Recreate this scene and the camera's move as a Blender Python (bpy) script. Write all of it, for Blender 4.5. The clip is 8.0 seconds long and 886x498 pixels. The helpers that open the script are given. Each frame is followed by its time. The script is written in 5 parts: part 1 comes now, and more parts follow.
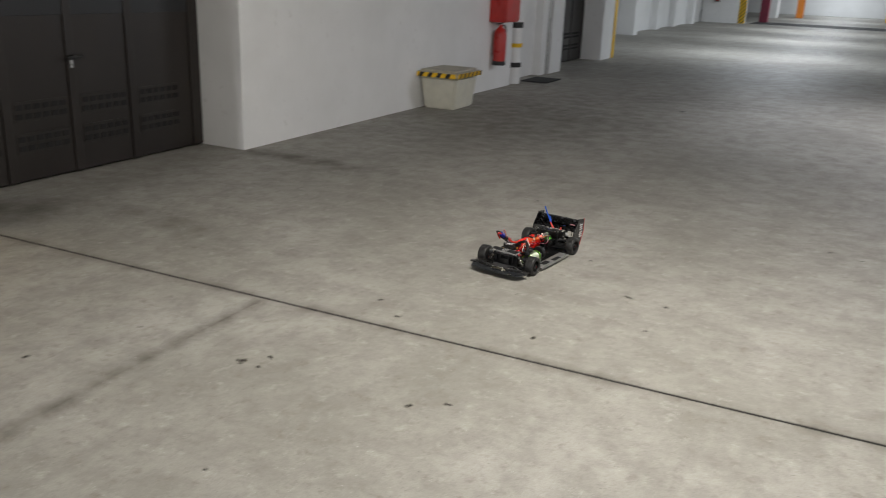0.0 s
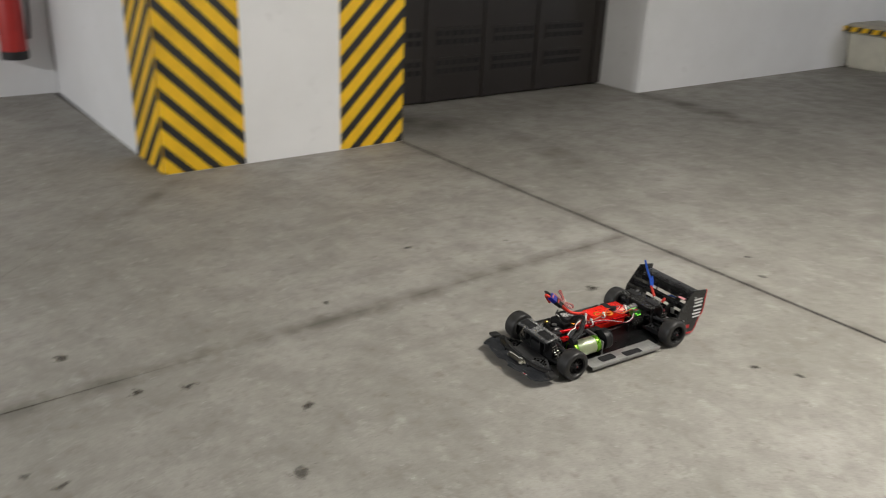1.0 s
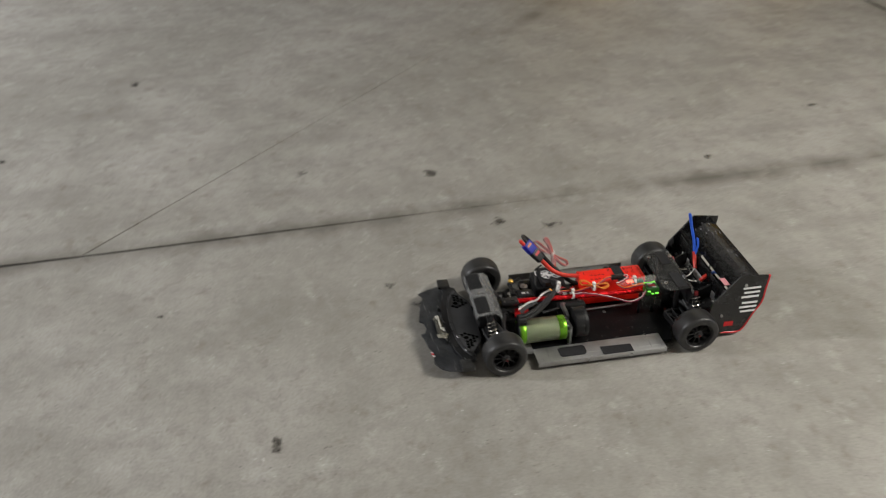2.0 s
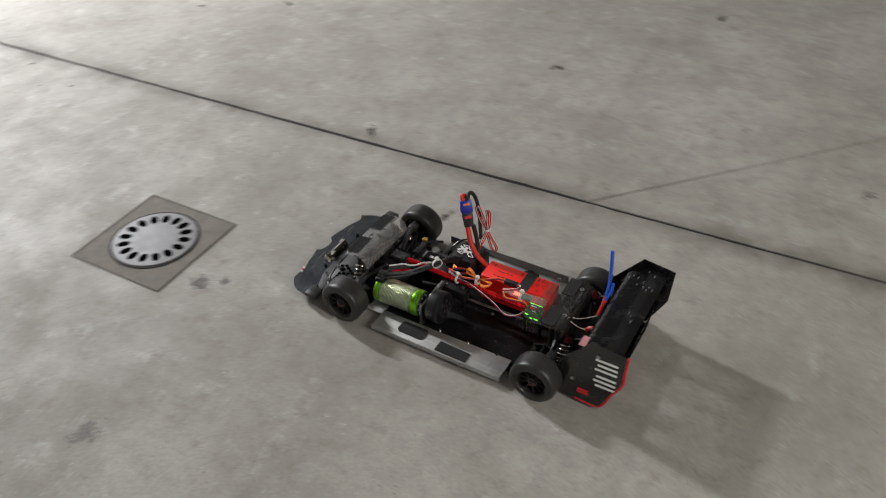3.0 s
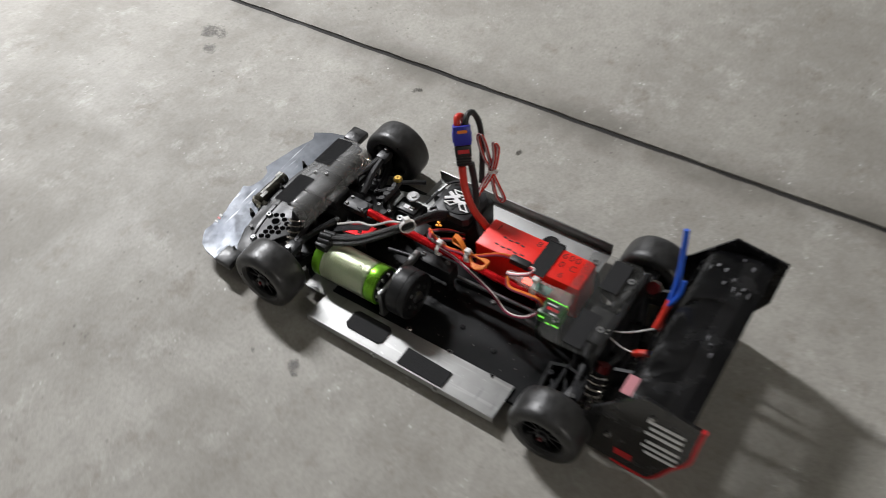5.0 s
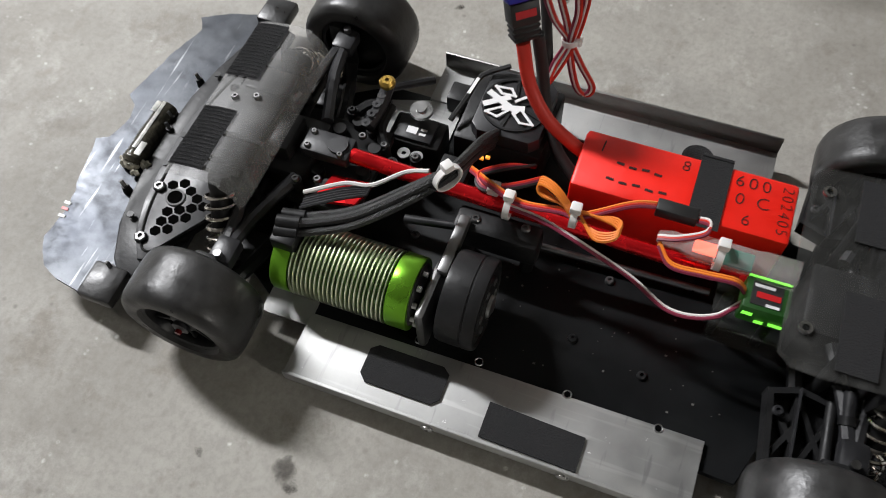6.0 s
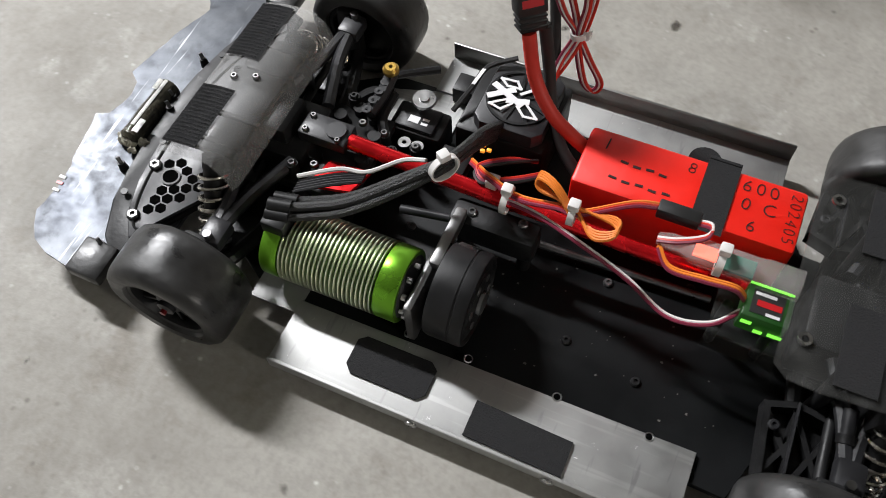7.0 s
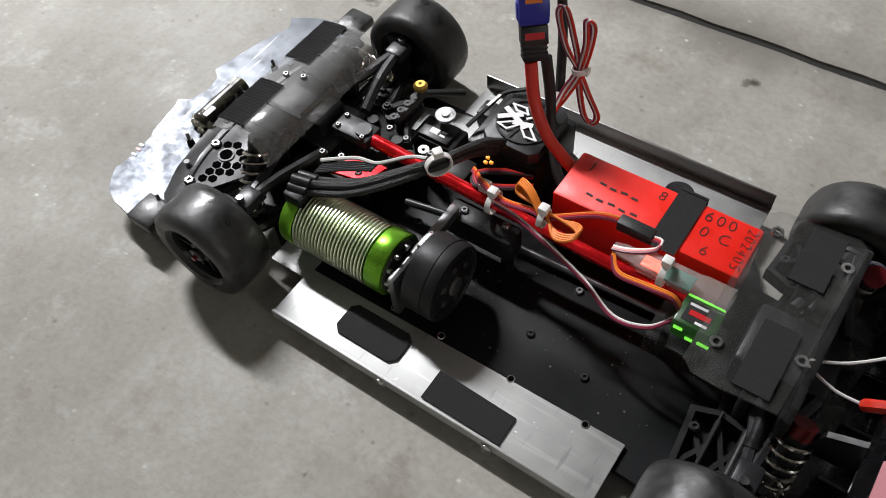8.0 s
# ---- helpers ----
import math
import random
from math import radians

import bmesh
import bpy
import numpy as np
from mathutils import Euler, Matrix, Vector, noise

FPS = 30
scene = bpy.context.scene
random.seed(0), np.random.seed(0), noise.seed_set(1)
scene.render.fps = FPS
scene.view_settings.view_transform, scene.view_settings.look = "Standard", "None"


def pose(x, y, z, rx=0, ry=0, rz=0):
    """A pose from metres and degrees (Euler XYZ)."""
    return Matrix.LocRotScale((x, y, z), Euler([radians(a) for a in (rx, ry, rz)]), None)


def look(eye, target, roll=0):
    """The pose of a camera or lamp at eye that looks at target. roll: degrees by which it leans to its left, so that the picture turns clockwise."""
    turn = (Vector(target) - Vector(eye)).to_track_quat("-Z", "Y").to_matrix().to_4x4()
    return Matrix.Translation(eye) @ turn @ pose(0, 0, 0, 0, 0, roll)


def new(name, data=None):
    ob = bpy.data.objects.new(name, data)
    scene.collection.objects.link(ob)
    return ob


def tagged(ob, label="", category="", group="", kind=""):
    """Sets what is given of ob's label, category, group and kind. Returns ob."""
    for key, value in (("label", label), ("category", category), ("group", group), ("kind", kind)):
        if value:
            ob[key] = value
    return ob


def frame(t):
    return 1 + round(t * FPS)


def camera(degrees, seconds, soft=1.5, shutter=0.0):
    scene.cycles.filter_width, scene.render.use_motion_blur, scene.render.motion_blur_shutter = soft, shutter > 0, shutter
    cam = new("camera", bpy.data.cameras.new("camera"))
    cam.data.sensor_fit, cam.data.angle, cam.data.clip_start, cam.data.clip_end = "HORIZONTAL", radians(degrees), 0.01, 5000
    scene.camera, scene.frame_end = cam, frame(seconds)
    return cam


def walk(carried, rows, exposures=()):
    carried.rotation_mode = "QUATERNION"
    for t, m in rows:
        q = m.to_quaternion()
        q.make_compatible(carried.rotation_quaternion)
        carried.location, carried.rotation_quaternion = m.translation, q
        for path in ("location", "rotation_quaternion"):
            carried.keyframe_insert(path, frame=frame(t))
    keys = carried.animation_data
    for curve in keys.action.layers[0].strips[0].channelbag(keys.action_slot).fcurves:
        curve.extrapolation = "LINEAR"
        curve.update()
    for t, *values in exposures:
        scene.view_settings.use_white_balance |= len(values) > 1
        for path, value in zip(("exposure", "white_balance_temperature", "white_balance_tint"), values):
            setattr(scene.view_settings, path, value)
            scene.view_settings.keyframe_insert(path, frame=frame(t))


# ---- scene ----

# ---------------- camera ----------------
CAM_ROWS = [
    # seconds, x, y, z, yaw, pitch, roll
    (0.0, 3.725, -2.525, 1.296, 26.13, -18.2, 2.3),
    (0.5, 3.683, -2.547, 1.269, 36.53, -20.59, 1.28),
    (1.0, 3.785, -2.504, 1.226, 53.26, -22.4, 2.42),
    (1.5, 3.732, -2.502, 1.218, 66.89, -28.32, 1.45),
    (2.0, 3.539, -2.514, 1.132, 78.57, -33.96, -0.4),
    (2.2, 3.447, -2.528, 1.105, 82.58, -37.11, -1.0),
    (3.3, 3.11, -2.653, 1.133, 130.15, -40.42, -1.43),
    (3.5, 3.048, -2.824, 1.115, 132.77, -41.16, -1.44),
    (4.0, 2.926, -3.186, 1.122, 136.98, -44.5, -0.42),
    (4.2, 2.865, -3.324, 1.093, 140.32, -45.1, -0.89),
    (5.3, 2.585, -4.277, 0.751, 121.11, -53.09, -4.82),
    (5.5, 2.517, -4.331, 0.685, 121.09, -56.26, -6.69),
    (6.0, 2.431, -4.413, 0.533, 114.61, -60.28, -3.83),
    (6.5, 2.420, -4.435, 0.510, 113.35, -61.64, -2.58),
    (7.0, 2.420, -4.477, 0.517, 117.97, -59.99, -3.32),
    (7.5, 2.431, -4.547, 0.528, 125.86, -57.00, -5.25),
    (8.0, 2.441, -4.613, 0.549, 130.82, -54.45, -5.99),
]
EXPOSURES = [(0.0, -0.05), (1.0, 0.0), (1.5, -0.08), (2.0, 0.18), (2.2, 0.22), (3.3, -0.05), (4.2, -0.21), (5.3, -0.44), (5.6, -0.43), (6.0, -0.24), (6.5, -0.12), (7.0, -0.18), (7.5, -0.29), (8.0, -0.48)]
cam = camera(56.07, 8.0, soft=0.55, shutter=0.3)
walk(cam, [(t, pose(x, y, z, 90 + p, 0, a) @ pose(0, 0, 0, 0, 0, r)) for t, x, y, z, a, p, r in CAM_ROWS], EXPOSURES)

# ---------------- light ----------------
world = bpy.data.worlds.new("garage_world")
scene.world = world
world.use_nodes = True
world.node_tree.nodes["Background"].inputs[0].default_value = (0.9, 0.95, 1.0, 1)
world.node_tree.nodes["Background"].inputs[1].default_value = 0.02


def tube_lamp(x, y, watts, colour=(1.0, 0.97, 0.92), length=1.25, width=0.14, z=2.44, turn=0):
    data = bpy.data.lights.new("ceiling_tube", "AREA")
    data.shape, data.size, data.size_y = "RECTANGLE", width, length
    data.energy, data.color = watts, colour
    ob = new("ceiling_tube", data)
    ob.matrix_world = pose(x, y, z, 0, 0, turn)
    return ob


tube_lamp(1.17, -7.05, 332, (0.97, 0.975, 1.0))
tube_lamp(3.3, 0.1, 44, (1.0, 0.95, 0.87))


def bare_tube_ends(x, y, watts, colour):
    """The light that a bare tube throws sideways."""
    for dy in (-0.45, 0.45):
        data = bpy.data.lights.new("bare_tube", "POINT")
        data.energy, data.color, data.shadow_soft_size = watts / 2, colour, 0.14
        new("bare_tube", data).location = (x, y + dy, 2.36)


bare_tube_ends(3.3, 0.1, 128, (1.0, 0.96, 0.9))
tube_lamp(4.7, 7.0, 46, (0.90, 0.92, 1.0))
bare_tube_ends(4.7, 7.0, 66, (0.92, 0.94, 1.0))
for k in range(6):
    tube_lamp(2.0, 15.5 + 6.0 * k, 120, (0.86, 0.93, 1.0), turn=90)

# ---------------- materials ----------------
def ramp(nt, src, a, b, lo, hi):
    r = nt.nodes.new("ShaderNodeMapRange")
    r.inputs[1].default_value, r.inputs[2].default_value = lo, hi
    r.inputs[3].default_value, r.inputs[4].default_value = a, b
    nt.links.new(src, r.inputs[0])
    return r.outputs[0]


def noise_tex(nt, coord, scale, detail=4.0, rough=0.55, stretch=None):
    n = nt.nodes.new("ShaderNodeTexNoise")
    n.inputs["Scale"].default_value, n.inputs["Detail"].default_value, n.inputs["Roughness"].default_value = scale, detail, rough
    if stretch:
        m = nt.nodes.new("ShaderNodeMapping")
        m.inputs["Scale"].default_value = stretch
        nt.links.new(coord, m.inputs[0])
        coord = m.outputs[0]
    nt.links.new(coord, n.inputs["Vector"])
    return n.outputs["Fac"]


def mixed(nt, fac, a, b, mode="MIX"):
    m = nt.nodes.new("ShaderNodeMix")
    m.data_type, m.blend_type = "RGBA", mode
    for sock, val in ((m.inputs[0], fac), (m.inputs[6], a), (m.inputs[7], b)):
        if isinstance(val, bpy.types.NodeSocket):
            nt.links.new(val, sock)
        elif isinstance(val, (int, float)):
            sock.default_value = val
        else:
            sock.default_value = (*val[:3], 1)
    return m.outputs[2]


def start(name):
    m = bpy.data.materials.new(name)
    m.use_nodes = True
    nt = m.node_tree
    b = nt.nodes["Principled BSDF"]
    c = nt.nodes.new("ShaderNodeTexCoord").outputs["Object"]
    return m, nt, b, c


def bumped(nt, b, height, strength, dist):
    bp = nt.nodes.new("ShaderNodeBump")
    bp.inputs["Strength"].default_value, bp.inputs["Distance"].default_value = strength, dist
    nt.links.new(height, bp.inputs["Height"])
    nt.links.new(bp.outputs[0], b.inputs["Normal"])


def surface(name, base, rough=0.5, metal=0.0, vary=0.25, big=8.0, fine=90.0, rvary=0.12, bump=0.15, dist=0.001, stretch=None, alpha=1.0, glow=None, coat=0.0, spec=0.5):
    """A worn surface: colour varied at two scales, uneven gloss, fine relief."""
    m, nt, b, c = start(name)
    n1, n2 = noise_tex(nt, c, big, 5, stretch=stretch), noise_tex(nt, c, fine, 3, stretch=stretch)
    dark = tuple(v * (1 - vary) for v in base)
    light = tuple(min(1, v * (1 + vary * 0.6)) for v in base)
    col = mixed(nt, ramp(nt, n1, 0, 1, 0.3, 0.7), dark, light)
    col = mixed(nt, ramp(nt, n2, 0, 0.35, 0.35, 0.75), col, dark)
    nt.links.new(col, b.inputs["Base Color"])
    nt.links.new(ramp(nt, n1, max(0.03, rough - rvary), min(1, rough + rvary), 0.3, 0.7), b.inputs["Roughness"])
    b.inputs["Metallic"].default_value = metal
    b.inputs["Alpha"].default_value = alpha
    b.inputs["Coat Weight"].default_value = coat
    b.inputs["Specular IOR Level"].default_value = spec
    if bump:
        bumped(nt, b, n2, bump, dist)
    if glow:
        b.inputs["Emission Color"].default_value = (*glow[:3], 1)
        b.inputs["Emission Strength"].default_value = glow[3]
    return m


def maths(nt, op, a, b=None):
    n = nt.nodes.new("ShaderNodeMath")
    n.operation = op
    for sock, val in zip(n.inputs, (a, b)):
        if isinstance(val, bpy.types.NodeSocket):
            nt.links.new(val, sock)
        elif val is not None:
            sock.default_value = val
    return n.outputs[0]


def dirt_shade_patch(nt, c, x, y, rx, ry, turn, edge):
    """A soft patch of its own shape for dirt and painted shade, broken up by the noise value edge."""
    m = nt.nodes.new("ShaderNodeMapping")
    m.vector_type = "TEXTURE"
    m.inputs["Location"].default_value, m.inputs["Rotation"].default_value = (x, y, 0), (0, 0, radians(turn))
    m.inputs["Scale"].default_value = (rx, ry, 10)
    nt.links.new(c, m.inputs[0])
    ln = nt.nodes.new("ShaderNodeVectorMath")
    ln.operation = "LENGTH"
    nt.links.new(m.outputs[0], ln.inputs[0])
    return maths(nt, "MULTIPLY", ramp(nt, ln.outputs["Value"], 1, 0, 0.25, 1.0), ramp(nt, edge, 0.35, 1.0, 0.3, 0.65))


def concrete_floor():
    m, nt, b, c = start("floor_concrete")
    cloud, mid, fine = noise_tex(nt, c, 0.9, 6, 0.6), noise_tex(nt, c, 6.0, 6, 0.62), noise_tex(nt, c, 170.0, 4, 0.7)
    col = mixed(nt, ramp(nt, cloud, 0, 1, 0.33, 0.68), (0.275, 0.262, 0.233), (0.42, 0.405, 0.37))
    col = mixed(nt, ramp(nt, mid, 0, 0.7, 0.42, 0.72), col, (0.225, 0.21, 0.186))
    blot = noise_tex(nt, c, 31.0, 6, 0.7)
    col = mixed(nt, ramp(nt, blot, 0, 0.42, 0.5, 0.7), col, (0.20, 0.187, 0.165))
    col = mixed(nt, ramp(nt, blot, 0.25, 0, 0.3, 0.46), col, (0.47, 0.46, 0.425))
    pale = noise_tex(nt, c, 13.0, 8, 0.75)
    col = mixed(nt, ramp(nt, pale, 0, 0.65, 0.55, 0.72), col, (0.52, 0.51, 0.48))
    brown = noise_tex(nt, c, 17.0, 8, 0.75)
    col = mixed(nt, ramp(nt, brown, 0, 0.6, 0.55, 0.68), col, (0.18, 0.155, 0.125))
    streak = noise_tex(nt, c, 2.4, 4, 0.6, stretch=(2.5, 0.5, 1))
    col = mixed(nt, ramp(nt, streak, 0, 0.4, 0.55, 0.75), col, (0.2, 0.185, 0.165))
    # dirt that has gathered along the joints, worn drive-in marks, and shade painted as dark patches
    sep = nt.nodes.new("ShaderNodeSeparateXYZ")
    nt.links.new(c, sep.inputs[0])
    x, y = sep.outputs[0], sep.outputs[1]
    d1 = maths(nt, "ABSOLUTE", maths(nt, "SUBTRACT", maths(nt, "ADD", x, maths(nt, "MULTIPLY", y, 0.025)), 1.663))
    d2 = maths(nt, "ABSOLUTE", maths(nt, "SUBTRACT", y, maths(nt, "MULTIPLY", x, 0.015)))
    f1 = maths(nt, "MULTIPLY", ramp(nt, d1, 0.8, 0, 0.0, 0.06), maths(nt, "LESS_THAN", y, 0.0))
    f1 = maths(nt, "MULTIPLY", f1, ramp(nt, mid, 0.35, 1.0, 0.35, 0.6))
    f2 = maths(nt, "MULTIPLY", ramp(nt, d2, 0.6, 0, 0.0, 0.06), ramp(nt, mid, 0.3, 1.0, 0.35, 0.6))
    marks = maths(nt, "MAXIMUM", f1, f2)
    # (-0.3, 0.3) paints the pillar's shadow; the last two mix staining with light falloff
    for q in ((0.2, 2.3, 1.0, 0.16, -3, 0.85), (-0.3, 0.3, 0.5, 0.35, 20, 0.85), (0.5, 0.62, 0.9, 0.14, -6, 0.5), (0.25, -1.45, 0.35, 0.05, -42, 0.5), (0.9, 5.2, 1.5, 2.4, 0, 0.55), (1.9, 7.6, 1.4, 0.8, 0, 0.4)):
        marks = maths(nt, "MAXIMUM", marks, maths(nt, "MULTIPLY", dirt_shade_patch(nt, c, q[0], q[1], q[2], q[3], q[4], mid), q[5]))
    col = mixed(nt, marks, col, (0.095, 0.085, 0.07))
    pit = nt.nodes.new("ShaderNodeTexVoronoi")
    pit.inputs["Scale"].default_value = 60
    nt.links.new(c, pit.inputs["Vector"])
    gate = noise_tex(nt, c, 9.0, 2)
    col = mixed(nt, maths(nt, "MULTIPLY", ramp(nt, pit.outputs["Distance"], 1, 0, 0.05, 0.16), ramp(nt, gate, 0, 0.8, 0.48, 0.64)), col, (0.11, 0.1, 0.09))
    fleck = nt.nodes.new("ShaderNodeTexVoronoi")
    fleck.inputs["Scale"].default_value = 75
    nt.links.new(c, fleck.inputs["Vector"])
    col = mixed(nt, maths(nt, "MULTIPLY", ramp(nt, fleck.outputs["Distance"], 1, 0, 0.06, 0.15), ramp(nt, pale, 0, 1.0, 0.51, 0.61)), col, (0.66, 0.65, 0.62))
    col = mixed(nt, ramp(nt, fine, 0, 0.34, 0.42, 0.70), col, (0.15, 0.14, 0.12))
    nt.links.new(col, b.inputs["Base Color"])
    nt.links.new(ramp(nt, mid, 0.55, 0.75, 0.35, 0.7), b.inputs["Roughness"])
    b.inputs["Specular IOR Level"].default_value = 0.35
    bumped(nt, b, maths(nt, "ADD", pale, maths(nt, "MULTIPLY", fine, 0.25)), 0.3, 0.003)
    return m


def painted_wall():
    m, nt, b, c = start("wall_white_paint")
    n1, n2, n3 = noise_tex(nt, c, 1.3, 6, 0.6), noise_tex(nt, c, 12, 5, 0.6), noise_tex(nt, c, 160, 2)
    col = mixed(nt, ramp(nt, n1, 0, 1, 0.35, 0.7), (0.80, 0.80, 0.795), (0.88, 0.88, 0.88))
    scuff = nt.nodes.new("ShaderNodeMath")
    scuff.operation = "MULTIPLY"
    nt.links.new(ramp(nt, n2, 0, 0.6, 0.6, 0.78), scuff.inputs[0])
    nt.links.new(ramp(nt, n1, 0, 1, 0.45, 0.65), scuff.inputs[1])
    col = mixed(nt, scuff.outputs[0], col, (0.42, 0.40, 0.37))
    nt.links.new(col, b.inputs["Base Color"])
    b.inputs["Roughness"].default_value = 0.62
    bumped(nt, b, n3, 0.25, 0.002)
    return m


def glassy(name, tint, alpha, rough, scuff=(0.24, 0.24, 0.235), haze=0.3):
    """Scuffed clear plastic sheet: a faint even haze, cloudy rubbed patches and fine scratches."""
    m, nt, b, c = start(name)
    cloud, fine = noise_tex(nt, c, 34, 4, 0.6), noise_tex(nt, c, 240, 3, 0.6)
    s1 = ramp(nt, noise_tex(nt, c, 420, 2, 0.5, stretch=(0.12, 2.4, 1)), 0, 0.5, 0.68, 0.78)
    s2 = ramp(nt, noise_tex(nt, c, 380, 2, 0.5, stretch=(2.2, 0.14, 1)), 0, 0.5, 0.69, 0.79)
    worn = maths(nt, "MAXIMUM", ramp(nt, cloud, 0, 0.5, 0.52, 0.85), maths(nt, "MAXIMUM", s1, s2))
    nt.links.new(mixed(nt, worn, tint, scuff), b.inputs["Base Color"])
    nt.links.new(ramp(nt, worn, alpha, min(1, alpha + haze), 0.0, 1.0), b.inputs["Alpha"])
    nt.links.new(ramp(nt, cloud, rough, rough + 0.12, 0.35, 0.75), b.inputs["Roughness"])
    bumped(nt, b, fine, 0.03, 0.0003)
    return m


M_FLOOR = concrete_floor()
M_WALL = painted_wall()
M_CEIL = surface("ceiling_concrete", (0.30, 0.30, 0.29), 0.8, vary=0.15, big=2, fine=40)
M_JOINT = surface("joint_filler", (0.012, 0.011, 0.0095), 0.85, vary=0.4, big=12)
def stain_material():
    """Dried oil: dark in the middle, broken and soft at the rim."""
    m, nt, b, c = start("oil_stain")
    gen = nt.nodes.new("ShaderNodeTexCoord").outputs["Generated"]
    mp = nt.nodes.new("ShaderNodeMapping")
    mp.inputs["Location"].default_value, mp.inputs["Scale"].default_value = (-1, -1, 0), (2, 2, 0)
    nt.links.new(gen, mp.inputs[0])
    ln = nt.nodes.new("ShaderNodeVectorMath")
    ln.operation = "LENGTH"
    nt.links.new(mp.outputs[0], ln.inputs[0])
    info = nt.nodes.new("ShaderNodeObjectInfo")
    off = nt.nodes.new("ShaderNodeVectorMath")
    off.operation = "ADD"
    nt.links.new(c, off.inputs[0])
    nt.links.new(maths(nt, "MULTIPLY", info.outputs["Random"], 7.0), off.inputs[1])
    big, fine = noise_tex(nt, off.outputs[0], 42, 5, 0.65), noise_tex(nt, off.outputs[0], 240, 3, 0.6)
    body = maths(nt, "SUBTRACT", maths(nt, "ADD", maths(nt, "MULTIPLY", big, 2.6), -0.72), ln.outputs["Value"])
    a = maths(nt, "MULTIPLY", ramp(nt, body, 0, 0.7, 0.0, 0.6), ramp(nt, fine, 0.6, 1.0, 0.35, 0.6))
    a = maths(nt, "MULTIPLY", a, ramp(nt, info.outputs["Random"], 0.65, 1.1, 0.0, 1.0))
    nt.links.new(a, b.inputs["Alpha"])
    nt.links.new(mixed(nt, fine, (0.06, 0.052, 0.042), (0.12, 0.105, 0.085)), b.inputs["Base Color"])
    b.inputs["Roughness"].default_value = 0.5
    return m


M_STAIN = stain_material()
M_YELLOW = surface("warning_yellow", (0.92, 0.55, 0.012), 0.5, vary=0.18, big=5, fine=60)
M_BLACKP = surface("warning_black", (0.02, 0.02, 0.02), 0.5, vary=0.3)
M_DOOR = surface("brown_steel_door", (0.019, 0.0148, 0.0125), 0.42, vary=0.25, big=3, fine=50, stretch=(1, 1, 0.2))
M_VENT = surface("vent_dark", (0.008, 0.008, 0.008), 0.8)
M_SCREW = surface("dulled_screw_steel", (0.22, 0.22, 0.22), 0.38, 1.0, vary=0.3, big=90)
# the side plates' aluminium, coloured darker for the dark surroundings the far lip reflects
M_LIP_SHADED = surface("shaded_folded_aluminium", (0.30, 0.295, 0.285), 0.42, 1.0, vary=0.35, big=24, fine=200, stretch=(0.4, 1, 1))
M_FINGAP = surface("dark_green_anodised", (0.035, 0.10, 0.012), 0.4, 0.6, vary=0.3, big=60)
M_STEEL = surface("bare_steel", (0.5, 0.5, 0.5), 0.32, 1.0, vary=0.2, big=40)
M_RED = surface("fire_red_enamel", (0.50, 0.025, 0.02), 0.35, vary=0.2)
M_BIN = surface("cream_plastic", (0.68, 0.66, 0.56), 0.5, vary=0.12, big=9)
M_LID = surface("dusty_lid", (0.46, 0.43, 0.36), 0.75, vary=0.3, big=14)
M_MAT = surface("rubber_mat", (0.02, 0.02, 0.02), 0.9)
M_ORANGE = surface("orange_paint", (0.65, 0.2, 0.02), 0.5)
M_MAROON = surface("maroon_paint", (0.22, 0.02, 0.05), 0.5)
M_IRON = surface("cast_iron_grate", (0.24, 0.24, 0.245), 0.6, 0.2, vary=0.25, big=40, fine=200)
M_FRAME = surface("drain_mortar", (0.17, 0.155, 0.13), 0.8, vary=0.35, big=25)
# matt black for thin caps that replace the shade inside holes
M_HOLE_SHADE = surface("hole_shade_black", (0.003, 0.003, 0.003), 1.0, bump=0, spec=0.0)

M_CARBON = surface("black_chassis", (0.006, 0.0065, 0.007), 0.42, 0.0, vary=0.4, big=16, fine=300, bump=0.06, spec=0.16)
def scratched_aluminium():
    m, nt, b, c = start("scratched_aluminium")
    big, fine = noise_tex(nt, c, 26, 6, 0.65), noise_tex(nt, c, 300, 3, 0.6)
    s1 = noise_tex(nt, c, 90, 2, 0.5, stretch=(0.12, 2.2, 1))
    s2 = noise_tex(nt, c, 140, 2, 0.5, stretch=(1.6, 0.2, 1))
    col = mixed(nt, ramp(nt, big, 0, 1, 0.3, 0.7), (0.37, 0.37, 0.366), (0.50, 0.50, 0.49))
    col = mixed(nt, ramp(nt, s1, 0, 0.3, 0.6, 0.72), col, (0.7, 0.7, 0.69))
    nick = noise_tex(nt, c, 120, 6, 0.8)
    col = mixed(nt, ramp(nt, nick, 0, 0.9, 0.66, 0.70), col, (0.95, 0.95, 0.94))
    col = mixed(nt, ramp(nt, s2, 0, 0.5, 0.62, 0.72), col, (0.28, 0.28, 0.28))
    nt.links.new(col, b.inputs["Base Color"])
    nt.links.new(ramp(nt, big, 0.54, 0.72, 0.3, 0.7), b.inputs["Roughness"])
    b.inputs["Metallic"].default_value = 1.0
    bumped(nt, b, fine, 0.12, 0.0005)
    return m


M_ALU = scratched_aluminium()


